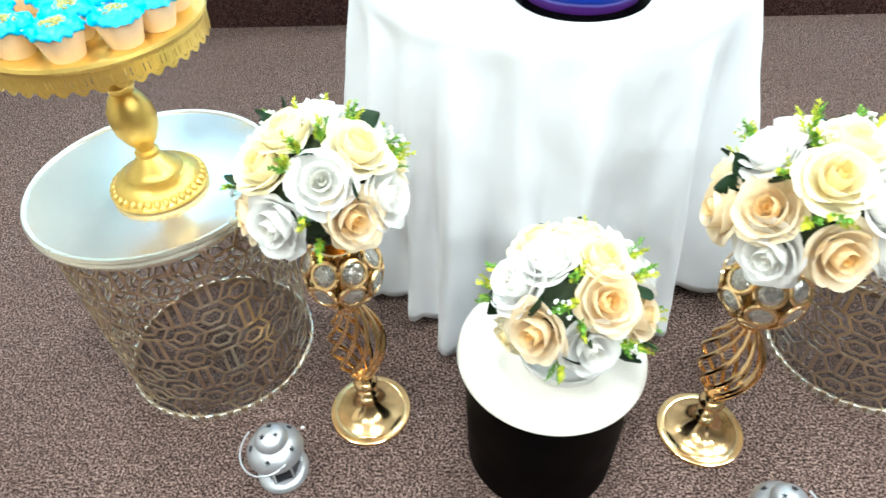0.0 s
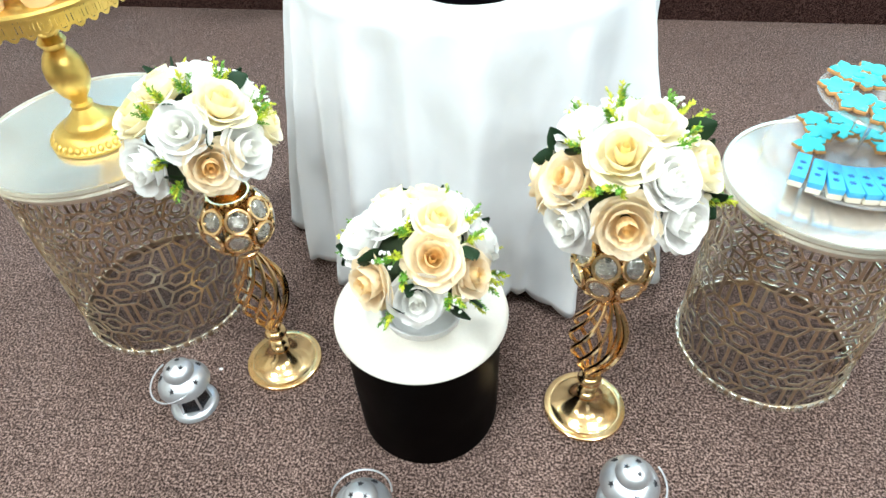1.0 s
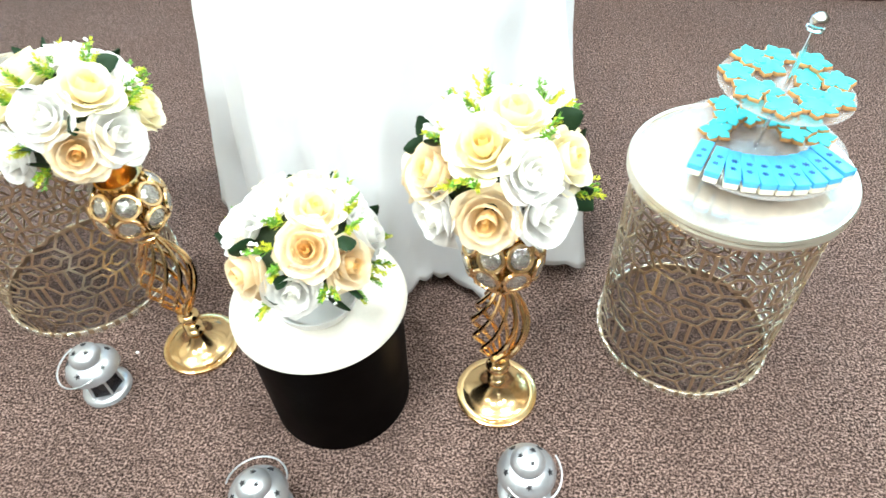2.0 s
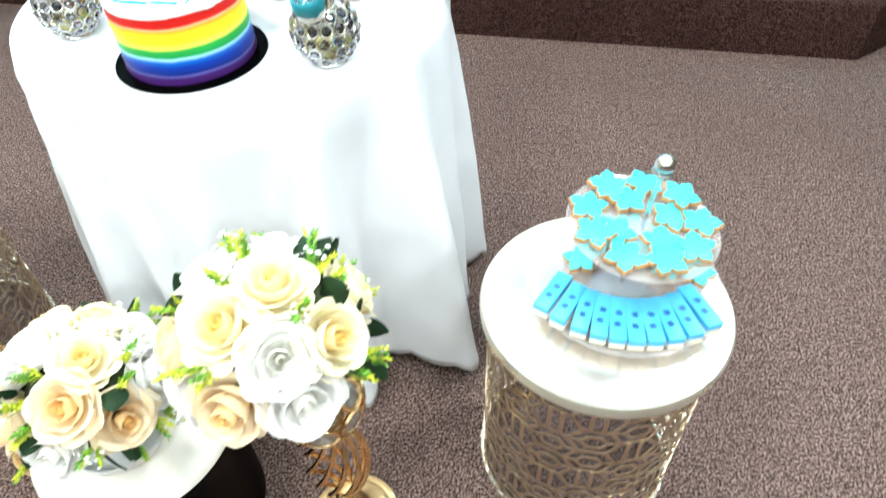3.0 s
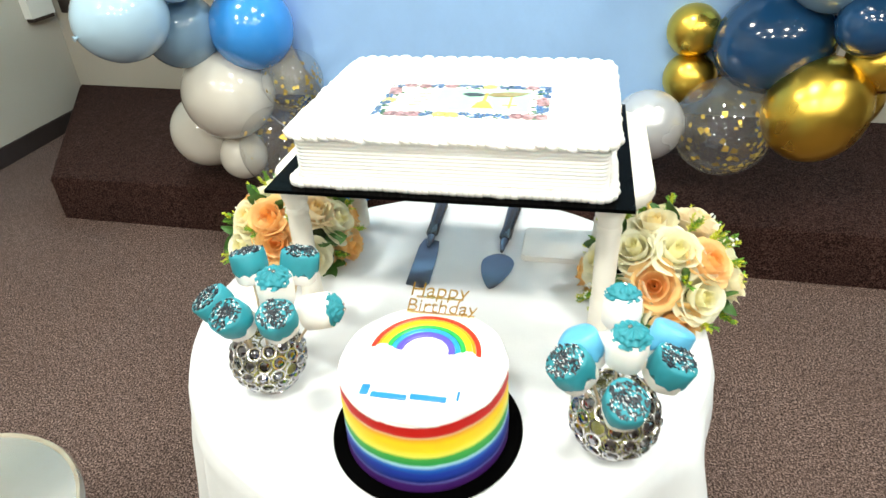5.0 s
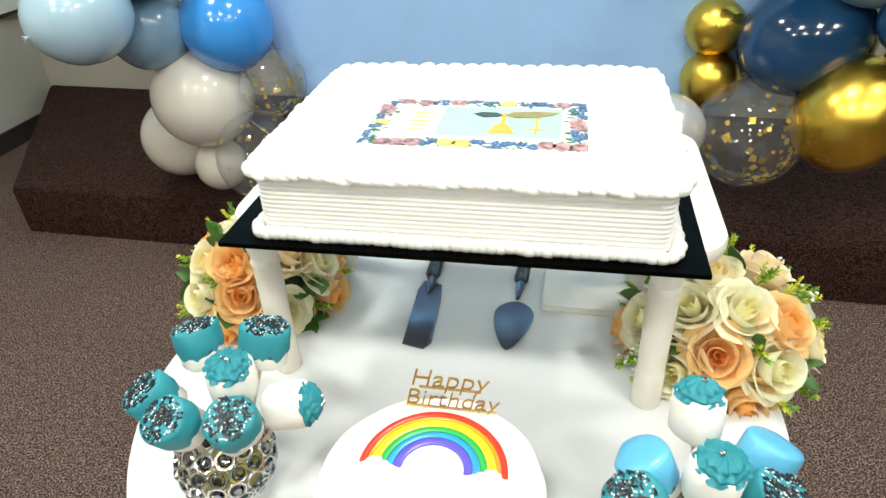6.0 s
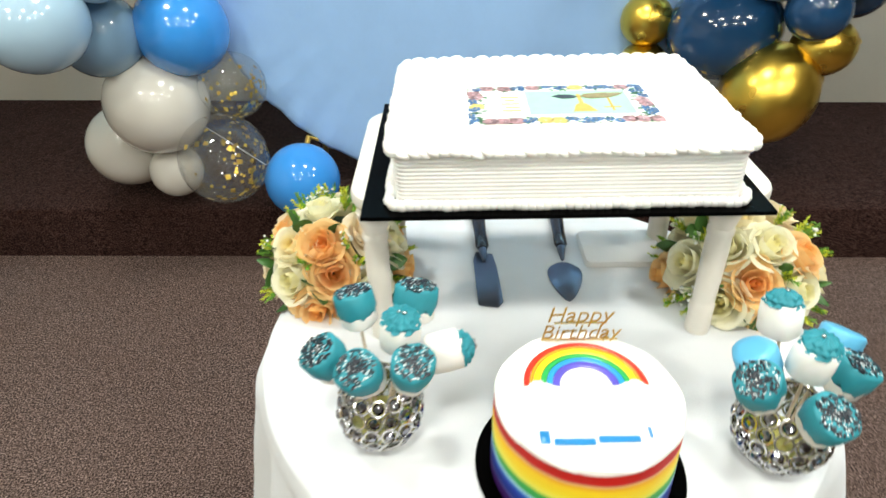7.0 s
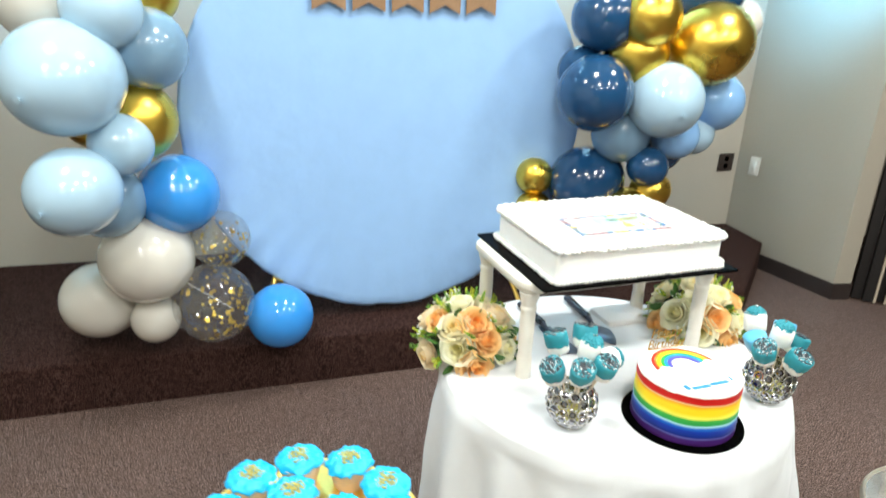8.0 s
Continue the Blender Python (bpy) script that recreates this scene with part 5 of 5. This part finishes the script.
rb = part("icing_rainbow", arc_band(0.0605, 0.067, -4, 184, TZc + 0.0014, 0.0, 0.012), R_RED, e, "piped icing rainbow")
for k, (mt, r0) in enumerate(((R_ORANGE, 0.0565), (R_YELLOW, 0.0485), (R_GREEN, 0.0420), (R_BLUE, 0.0355), (R_VIOLET, 0.0275))):
    w = (0.004, 0.008, 0.0065, 0.0065, 0.008)[k]
    part("band", arc_band(r0, r0 + w, -4, 184, TZc + 0.0014, 0.0, 0.012), mt, rb)
cloud = Shape()
for sx in (-1, 1):
    for dx, dy, r in ((0.046, 0.006, 0.013), (0.060, 0.004, 0.011), (0.036, 0.004, 0.010), (0.068, 0.002, 0.007), (0.052, 0.012, 0.010)):
        cloud.ball(r, Matrix.Translation((sx * dx, dy, TZc + 0.002)), 14, 8, (1, 0.8, 0.25))
for dx, dy, r in ((0.0, 0.014, 0.021), (-0.017, 0.008, 0.012), (0.017, 0.008, 0.012)):
    cloud.ball(r, Matrix.Translation((dx, dy, TZc + 0.002)), 14, 8, (1, 0.8, 0.15))
part("icing_cloud", cloud, ICING, e, "white icing clouds")
for x0, x1, y0, y1 in ((-0.058, -0.048, -0.066, -0.050), (-0.045, -0.004, -0.068, -0.060), (-0.001, 0.040, -0.065, -0.057), (0.050, 0.053, -0.060, -0.046)):
    part("piped_bar", Shape().cushion(rounded(x0, x1, y0, y1, 0.0014, 3), TZc + 0.001, TZc + 0.0028, 0.0008), NAME_BLUE, e, "blue piped mark")


def word(text, size, at, parent, material, name, depth=0.0007, shear=0.25, m=None, rim=0.0, thin=0.0):
    cu = bpy.data.curves.new("word", "FONT")
    cu.body, cu.size, cu.align_x, cu.extrude, cu.shear, cu.offset = text, size, "CENTER", depth, shear, thin
    if rim:
        cu.fill_mode, cu.bevel_depth, cu.bevel_resolution, cu.extrude = "NONE", rim, 1, depth
    tmp = bpy.data.objects.new("word", cu)
    me = bpy.data.meshes.new_from_object(tmp)
    bpy.data.objects.remove(tmp)
    me.materials.clear()
    me.materials.append(material)
    ob = new(name, me)
    ob.parent = parent
    ob.matrix_basis = Matrix.Translation(at) @ (m if m is not None else pose(0, 0, 0, 90, 0, 0))
    return ob


tp = thing("cake_topper", (CX + 0.004, CY + 0.083, TOP + TZc - 0.002), "gold glitter Happy Birthday cake topper in script", "cake topper", rx=-6)
for text, size, at, nm in (("Happy", 0.029, (-0.002, 0, 0.030), "upper_word"), ("Birthday", 0.027, (0, 0, 0.007), "lower_word")):
    w = word(text, size, at, tp, TOPPER, nm, thin=-0.0009)
    word(text, size, (0, 0, 0), w, TOPPER_EDGE, "letter_edge", m=Matrix(), rim=0.0005, thin=-0.0009)
part("crossbar", Shape().box(-0.044, 0.044, -0.0006, 0.0006, 0.0045, 0.0068), TOPPER, tp)
part("crossbar", Shape().box(-0.030, 0.030, -0.0006, 0.0006, 0.0275, 0.0298), TOPPER, tp)
for x in (-0.025, 0.028):
    part("pick", Shape().box(x - 0.001, x + 0.001, -0.0006, 0.0006, -0.03, 0.006), TOPPER, tp)

# ---------------------------------------------------------------- sheet cake on its stand
BX0, BX1, BY0, BY1, BZ = 0.407, 0.891, 1.692, 2.060, 1.010
e = thing("pillar_cake_stand", ((BX0 + BX1) / 2, 1.88, TOP), "ivory plastic cake stand on four turned pillars", "cake stand")
ox, oy = (BX0 + BX1) / 2, 1.88
PT = BZ - TOP - 0.004
part("stand_plate", Shape().cushion(rounded(0.384 - ox, 0.922 - ox, 1.735 - oy, 2.050 - oy, 0.05, 8), PT - 0.020, PT, 0.006), PLASTIC_WHITE, e, "rounded ivory plate")
part("plate_edge", Shape().cushion(rounded(0.390 - ox, 0.916 - ox, 1.741 - oy, 2.044 - oy, 0.045, 8), PT - 0.026, PT - 0.021, 0.002), PLASTIC_WHITE, e)
for px, py in ((0.413, 1.766), (0.867, 1.767), (0.417, 2.010), (0.872, 2.004)):
    part("pillar", Shape().lathe([(0.0005, 0.0), (0.017, 0.0), (0.0175, 0.004), (0.0165, 0.040), (0.0172, 0.046), (0.0150, 0.050), (0.0155, 0.056), (0.0165, 0.11), (0.0165, 0.150), (0.0155, 0.160), (0.0175, 0.164), (0.0175, 0.170), (0.0155, 0.174), (0.018, 0.184), (0.021, 0.196), (0.022, PT - 0.027), (0.0005, PT - 0.027)], 28, Matrix.Translation((px - ox, py - oy, 0))), PLASTIC_WHITE, e, "turned ivory pillar")

e = thing("sheet_cake", (ox, (BY0 + BY1) / 2, BZ - 0.004), "large white iced sheet cake with piped borders and a printed panel", "cake")
hx, hy = (BX1 - BX0) / 2, (BY1 - BY0) / 2
part("board", Shape().box(-hx, hx, -hy, hy, 0, 0.005), BLACK_CARD, e, "glossy black cake board")
cx0, cx1, cy0, cy1 = 0.447 - ox, 0.858 - ox, 1.716 - 1.876, 2.026 - 1.876
loops = []
for i in range(61):
    t = i / 60
    d = 0.0007 * math.sin(t * 2 * math.pi * 14)
    loops.append([(x, y, 0.005 + 0.072 * t) for x, y in rounded(cx0 - d, cx1 + d, cy0 - d, cy1 + d, 0.014, 5)])
loops.append([(x, y, 0.080) for x, y in rounded(cx0 + 0.005, cx1 - 0.005, cy0 + 0.005, cy1 - 0.005, 0.012, 5)])
part("cake_body", Shape().rings(loops, True, True, True), ICING, e, "combed white icing sides", sharp=75)


def border(name, z, grow, sizes):
    """A piped shell border; sizes gives (pitch, radius, height ratio, droop) for the back, left, front and right runs."""
    sh = Shape()
    o = rounded(cx0 - grow, cx1 + grow, cy0 - grow, cy1 + grow, 0.016, 6)
    carry = 0.0
    for k in range(len(o)):
        a, b = Vector((*o[k], 0)), Vector((*o[(k + 1) % len(o)], 0))
        L = (b - a).length
        if L < 1e-6:
            continue
        d = (b - a) / L
        run = 0 if d.x < -0.7 else (1 if d.y < -0.7 else (2 if d.x > 0.7 else 3))
        pitch, r, tall, droop = sizes[run]
        q0 = carry
        while q0 < L:
            c = a + d * q0
            out = Vector((d.y, -d.x, 0))
            q = Matrix.Translation((c.x + out.x * droop * 0.4 + random.uniform(-0.0008, 0.0008), c.y + out.y * droop * 0.4 + random.uniform(-0.0008, 0.0008), z - droop * random.uniform(0.2, 1.0) + random.uniform(-0.0008, 0.0008))) @ d.to_track_quat("X", "Z").to_matrix().to_4x4() @ pose(0, 0, 0, random.uniform(-12, 12), random.uniform(8, 30), random.uniform(-15, 15))
            sh.ball(r * random.uniform(0.90, 1.10), q, 10, 7, (1.2, 0.95, tall))
            q0 += pitch * random.uniform(0.92, 1.08)
        carry = q0 - L
    part(name, sh, ICING, e, "piped shell border of white icing", sharp=80)


border("top_border", 0.0790, 0.003, ((0.0195, 0.0118, 0.85, 0.0), (0.0160, 0.0098, 0.80, 0.001), (0.0120, 0.0082, 0.62, 0.005), (0.0160, 0.0098, 0.80, 0.001)))
border("bottom_border", 0.0105, 0.007, ((0.0125, 0.0080, 0.85, 0.0),) * 2 + ((0.0090, 0.0074, 0.95, 0.001),) + ((0.0105, 0.0080, 0.85, 0.0),))
zt = 0.0803
px0, px1, py0, py1 = 0.537 - ox, 0.776 - ox, 1.780 - 1.876, 1.915 - 1.876
pr = part("printed_panel", Shape().box(px0, px1, py0, py1, zt - 0.001, zt + 0.0008), PRINT_PAPER, e, "edible printed panel with a floral border")
part("picture_field", Shape().box(px0 + 0.078, px1 - 0.028, py0 + 0.030, py1 - 0.022, zt + 0.0008, zt + 0.0011), PRINT_TEAL, pr, "pale teal picture field")
part("picture_shape", Shape().slab([(px0 + 0.133, py0 + 0.038), (px0 + 0.163, py0 + 0.038), (px0 + 0.155, py0 + 0.060), (px0 + 0.150, py0 + 0.066), (px0 + 0.150, py0 + 0.098), (px0 + 0.145, py0 + 0.098), (px0 + 0.145, py0 + 0.066), (px0 + 0.139, py0 + 0.060)], zt + 0.0011, zt + 0.0014), PRINT_GOLD, pr, "printed gold stand shape")
part("picture_shape", Shape().slab([(px0 + 0.112, py0 + 0.092), (px0 + 0.124, py0 + 0.082), (px0 + 0.140, py0 + 0.084), (px0 + 0.146, py0 + 0.090), (px0 + 0.138, py0 + 0.097), (px0 + 0.122, py0 + 0.098)], zt + 0.0014, zt + 0.0017), PRINT_DARK, pr, "printed dark shape")
part("picture_shape", Shape().slab([(px0 + 0.149, py0 + 0.090), (px0 + 0.160, py0 + 0.082), (px0 + 0.184, py0 + 0.084), (px0 + 0.200, py0 + 0.092), (px0 + 0.208, py0 + 0.101), (px0 + 0.180, py0 + 0.103), (px0 + 0.156, py0 + 0.099)], zt + 0.0014, zt + 0.0017), PRINT_BROWN, pr, "printed olive brown shape")
part("picture_shape", Shape().box(px0 + 0.183, px0 + 0.186, py0 + 0.040, py0 + 0.086, zt + 0.0011, zt + 0.0014).box(px0 + 0.174, px0 + 0.195, py0 + 0.050, py0 + 0.053, zt + 0.0011, zt + 0.00135), PRINT_GOLD, pr, "printed gold cross shape")
for i in range(5):
    part("letter_bar", Shape().box(px0 + 0.044 + 0.004 * (i % 2), px0 + 0.068 - 0.006 * (i == 3), py0 + 0.042 + i * 0.012, py0 + 0.046 + i * 0.012, zt + 0.0008, zt + 0.0011), PRINT_YELLOW, pr, "pale gold lettering bar")
flor = {m: Shape() for m in ("pink", "blue", "green", "yellow")}
mats = {"pink": PRINT_PINK, "blue": PRINT_BLUE, "green": PRINT_GREEN, "yellow": PRINT_YELLOW}
rng = random.Random(5)


def blot(key, x, y, r, turn, narrow, lift):
    """One printed petal or leaf, kept inside the sheet."""
    o = []
    for k in range(9):
        t = 2 * math.pi * k / 9
        u, v = r * math.cos(t), r * narrow * math.sin(t)
        o.append((min(px1, max(px0, x + u * math.cos(turn) - v * math.sin(turn))), min(py1, max(py0, y + u * math.sin(turn) + v * math.cos(turn))), zt + 0.0009 + lift * 0.00012))
    flor[key].add(o, [tuple(range(9))])


def printed_flower(kind, x, y):
    for k in range(6):
        a = rng.uniform(0, 6.28)
        blot("green", x + 0.0105 * math.cos(a), y + 0.0090 * math.sin(a), rng.uniform(0.0034, 0.0062), a + rng.uniform(-0.6, 0.6), 0.42, k % 2)
    if kind in "py":
        key = "pink" if kind == "p" else "yellow"
        for ring, (n, d, r) in enumerate(((6, 0.0072, 0.0048), (5, 0.0042, 0.0034), (1, 0.0, 0.0024))):
            for k in range(n):
                a = 2 * math.pi * k / n + ring + rng.uniform(-0.2, 0.2)
                blot(key, x + d * math.cos(a), y + d * math.sin(a), r, a + 1.57, 0.72, 2 + ring + 0.3 * (k % 3))
    else:
        for f in range(3):
            fx, fy = x + rng.uniform(-0.007, 0.007), y + rng.uniform(-0.006, 0.006)
            for k in range(5):
                a = 2 * math.pi * k / 5 + f
                blot("blue", fx + 0.0031 * math.cos(a), fy + 0.0031 * math.sin(a), 0.0032, a, 0.72, 2 + f)
            blot("yellow", fx, fy, 0.0009, 0, 1.0, 6)


for kinds, (xa, ya), (xb, yb) in (("bppbpbbybbpb", (px0, py1 - 0.009), (px1, py1 - 0.009)), ("bpppbyybbbbppp", (px0, py0 + 0.010), (px1, py0 + 0.010)), ("bbybpp", (px0 + 0.010, py0 + 0.022), (px0 + 0.010, py1 - 0.018)), ("bbppbb", (px1 - 0.010, py0 + 0.022), (px1 - 0.010, py1 - 0.018))):
    for k, kind in enumerate(kinds):
        f = (k + 0.5) / len(kinds)
        printed_flower(kind, xa + (xb - xa) * f + rng.uniform(-0.002, 0.002), ya + (yb - ya) * f + rng.uniform(-0.002, 0.002))
for key, sh in flor.items():
    tagged(part("floral_print", sh, mats[key], pr, "printed " + key + " border flowers"), kind="stuff")


# ---------------------------------------------------------------- cake servers and napkins
def server(name, at, rz, blade, label):
    e = thing(name, at, label, "cake server", rz=rz)
    outline = [(-0.024, 0.045), (-0.020, 0.10), (-0.012, 0.140), (0.0, 0.150), (0.012, 0.140), (0.020, 0.10), (0.024, 0.045), (0.010, 0.018), (-0.010, 0.018)]
    if blade == "knife":
        outline = [(-0.018, 0.150), (0.012, 0.158), (0.021, 0.145), (0.020, 0.05), (0.016, 0.012), (-0.012, 0.004), (-0.018, 0.03)]
    if blade == "server":
        outline = [(x * 1.14, 0.168 - y) for x, y in [(0.0, 0.020), (-0.016, 0.050), (-0.024, 0.085), (-0.022, 0.108), (-0.008, 0.124), (0.008, 0.124), (0.022, 0.108), (0.024, 0.085), (0.016, 0.050)]]
    if blade == "server":
        n0 = len(outline)
        outline = [tuple(0.5 * (2 * b + (c - a) * f + (2 * a - 5 * b + 4 * c - d) * f * f + (3 * b - a - 3 * c + d) * f ** 3) for a, b, c, d in zip(outline[k - 1], outline[k], outline[(k + 1) % n0], outline[(k + 2) % n0])) for k in range(n0) for f in (0, 0.33, 0.67)]
    part("blade", Shape().cushion([(x, -y) for x, y in outline][::-1], 0.002, 0.0040, 0.0007), STEEL, e, "polished steel blade")
    part("neck", Shape().tube([(0, -0.035, 0.0035), (0, -0.012, 0.007), (0, 0.012, 0.010)], [0.003, 0.007, 0.008], 8), STEEL, e)
    part("handle", Shape().rings([[(w * math.cos(t), y, 0.010 + h * math.sin(t)) for t in [2 * math.pi * k / 14 for k in range(14)]] for y, w, h in ((-0.004, 0.008, 0.006), (0.004, 0.0115, 0.0075), (0.04, 0.0110, 0.0075), (0.085, 0.0125, 0.0085), (0.112, 0.0135, 0.0090), (0.122, 0.0115, 0.0075), (0.126, 0.005, 0.004))], True, True, True), BLACK_HANDLE, e, "dark moulded handle")


server("cake_knife", (0.566, 1.974, TOP), 2, "knife", "steel cake knife with a dark handle on the cloth")
server("pie_server", (0.701, 1.977, TOP), -3, "server", "steel pie server with a dark handle on the cloth")
e = thing("napkin_pack", (0.801, 1.972, TOP), "low pack of folded white paper napkins", "napkins")
for i in range(3):
    part("napkin", Shape().cushion(rounded(-0.066 + random.uniform(-0.003, 0.003), 0.066, -0.050, 0.050 + random.uniform(-0.003, 0.003), 0.010, 4), i * 0.0038, i * 0.0038 + 0.0036, 0.0015), PAPER_WHITE, e)


# ---------------------------------------------------------------- marshmallow pops in crystal bowls
def crystal_bowl(x, y, R):
    e = thing("crystal_bowl", (x, y, TOP), "round silver wire bowl set with crystals", "candle bowl", "crystal bowls")
    cz = R * 0.93
    part("inner_bowl", Shape().lathe([(0.0005, 0.002), (R * 0.55, 0.004), (R * 0.85, cz * 0.6), (R * 0.88, cz), (R * 0.75, cz * 1.55), (R * 0.68, cz * 1.6), (R * 0.80, cz), (R * 0.75, cz * 0.6), (R * 0.5, 0.01), (0.0005, 0.008)], 32), GLASS, e, "clear glass liner")
    part("yellow_filler", Shape().lathe([(0.0005, 0.009), (R * 0.5, 0.012), (R * 0.7, cz * 0.55), (R * 0.6, cz * 0.7), (0.0005, cz * 0.75)], 20), FILLER, e, "pale yellow foam filler")
    for row, (el, n) in enumerate(((-58, 8), (-38, 12), (-18, 15), (2, 16), (22, 15), (42, 12))):
        for i in range(n):
            d = sph(360 * i / n + row * 13, el)
            q = along(Vector((0, 0, cz)) + d * (R - 0.002), d)
            rg = part("wire_ring", Shape().torus(R * 0.175, 0.0014, q, 14, 5), SILVER, e)
            if (i * 3 + row) % 7:
                part("crystal", Shape().lathe([(0.0005, -0.003), (R * 0.10, -0.002), (R * 0.135, 0.0), (R * 0.08, 0.003), (0.0005, 0.0034)], 8, q), CRYSTAL_DARK, rg, "mirrored crystal", sharp=10)
    part("base_ring", Shape().torus(R * 0.55, 0.002, pose(0, 0, 0.003), 24, 6), SILVER, e)
    return e


def sprinkles(rng, r, z, n, dome=0.0):
    a, b = Shape(), Shape()
    for i in range(n):
        t, q = rng.uniform(0, 6.28), r * rng.random() ** 0.72
        m = Matrix.Translation((q * math.cos(t), q * math.sin(t), z - dome * (q / r) ** 2)) @ pose(0, 0, 0, rng.uniform(60, 120), 0, rng.uniform(0, 360))
        if i % 5 < 2:
            a.ball(0.0011, m, 6, 4)
        else:
            b.box(-0.0009, 0.0009, -0.0009, 0.0009, -0.0026, 0.0026, m)
    return a, b


def pop(base, at, d, style, seed):
    """A marshmallow on a stick, centred at, pointing along d; the stick reaches down to base."""
    rng = random.Random(seed)
    e = thing("marshmallow_pop", tuple(base), {"dip": "marshmallow pop dipped in teal coating with sprinkles", "swirl": "marshmallow pop with a teal frosting swirl", "sky": "marshmallow pop dipped in sky blue coating"}[style], "marshmallow pop", "marshmallow pops")
    c = Vector(at) - Vector(base)
    d = Vector(d).normalized()
    m = along(c, d, rng.uniform(0, 360))
    r, h = 0.0226, 0.0208
    sq, wob = rng.uniform(0.02, 0.06), rng.uniform(0, 6)

    def bulge(a):
        return 1 + sq * math.cos(2 * a + wob) + 0.035 * math.cos(3 * a + wob * 2) + 0.02 * math.cos(5 * a)

    part("stick", Shape().tube([(0, 0, 0), tuple(c * 0.5), tuple(c)], 0.0018, 8), STICK, e, "thin paper stick")
    part("marshmallow", Shape().lathe([(0.0005, -h), (r * 0.82, -h), (r * 0.97, -h + 0.004), (r, 0), (r * 0.97, h - 0.004), (r * 0.82, h), (0.0005, h)], 40, m, lambda a, i: r * (bulge(a) - 1) * (0 if i in (0, 6) else 1)), MARSH, e, "white marshmallow")
    if style == "swirl":
        loops = []
        for i in range(15):
            t = i / 14
            rr = r * 0.86 * (1 - t ** 1.9) ** 0.62 * (1 + 0.07 * math.sin(t * 20)) + 0.0006
            loops.append([(rr * (1 + (0.05 * math.sin(11 * a + 9 * t + math.sin(3 * a)) + 0.16 * noise.noise((2.2 * math.cos(a), 2.2 * math.sin(a), t * 5 + seed)))) * math.cos(a), rr * (1 + (0.05 * math.sin(11 * a + 9 * t + math.sin(3 * a)) + 0.16 * noise.noise((2.2 * math.cos(a), 2.2 * math.sin(a), t * 5 + seed)))) * math.sin(a), h - 0.003 + 0.016 * t + 0.0008 * math.sin(11 * a - 6 * t)) for a in [2 * math.pi * k / 88 for k in range(88)]])
        part("frosting_swirl", Shape().rings(loops, True, True, True, m), TEAL, e, "piped teal frosting", sharp=70)
        sh = Shape()
        for k in range(3):
            sh.ball(0.0022, m @ Matrix.Translation((rng.uniform(-0.004, 0.004), rng.uniform(-0.004, 0.004), h + 0.013)), 7, 5)
        part("silver_pearl", sh, SILVER, e, "tiny silver sugar pearls")
    else:
        k = 1.045
        lp = []
        n = 40
        lo = [(-h * 0.26 + 0.0085 * noise.noise((3 * math.cos(2 * math.pi * j / n), 3 * math.sin(2 * math.pi * j / n), seed))) for j in range(n)]
        prof2 = [(1.0, None), (k + 0.02, 0.15), (k + 0.01, 0.45), (k, 0.88), (0.94, 0.985), (0.55, 1.02)]
        for w, t in prof2:
            lp.append([(r * w * bulge(2 * math.pi * j / n) * math.cos(2 * math.pi * j / n), r * w * bulge(2 * math.pi * j / n) * math.sin(2 * math.pi * j / n), lo[j] - 0.001 if t is None else lo[j] + (h + 0.0012 - lo[j]) * t) for j in range(n)])
        part("coating", Shape().rings(lp, True, True, True, m), TEAL if style == "dip" else SKY_COAT, e, "teal candy coating" if style == "dip" else "sky blue candy coating", sharp=60)
        if style == "dip":
            a, b = sprinkles(rng, r * 0.92, h + 0.0018, 190, 0.001)
            for sh, mt, lb in ((a, SPRINKLE_W, "pale sugar pearls"), (b, SPRINKLE_K, "dark sugar strands")):
                me = sh.mesh("sprinkles", mt)
                tagged(part("sprinkle_layer", me, mt, e, lb, m), kind="stuff")


ML, MR = (0.427, 1.578), (0.880, 1.540)
for i, (bx, by, R) in enumerate(((*ML, 0.051), (*MR, 0.053))):
    crystal_bowl(bx, by, R)
for i, (bowl, dx, dy, z, style, tx, ty, tz) in enumerate((
        (ML, -0.052, -0.006, 0.900, "dip", -0.5, -0.25, 1), (ML, -0.010, -0.038, 0.908, "dip", -0.25, -0.55, 1), (ML, 0.043, -0.030, 0.906, "dip", 0.12, -0.4, 1),
        (ML, -0.022, 0.042, 0.935, "dip", -0.2, 0.25, 1), (ML, 0.044, 0.052, 0.935, "dip", 0.15, 0.25, 1), (ML, 0.030, 0.004, 0.930, "swirl", 0.1, -0.15, 1), (ML, 0.078, 0.012, 0.895, "swirl", 1, 0.15, 0.18),
        (MR, 0.002, -0.054, 0.890, "dip", 0.08, -0.5, 1), (MR, -0.052, -0.020, 0.902, "dip", -0.5, -0.3, 1), (MR, -0.042, 0.012, 0.905, "sky", -0.45, 0.2, 1), (MR, 0.004, -0.002, 0.925, "swirl", 0.05, -0.1, 1),
        (MR, 0.000, 0.066, 0.925, "swirl", 0.0, 0.2, 1), (MR, 0.050, 0.002, 0.897, "dip", 0.4, -0.1, 1), (MR, 0.050, 0.034, 0.908, "sky", 0.4, 0.35, 1))):
    base = Vector((bowl[0] + dx * 0.25, bowl[1] + dy * 0.25, TOP + 0.035))
    pop(base, (bowl[0] + dx, bowl[1] + dy, z), (tx, ty, tz), style, 100 + i)
# a small scrap on the carpet
scrap = Shape().ball(0.005, None, 8, 6, (1, 0.7, 0.5))
solid("paper_scrap", scrap, PAPER_WHITE, (0.087, 1.161, 0.002), "tiny white scrap of paper on the carpet", "scrap")
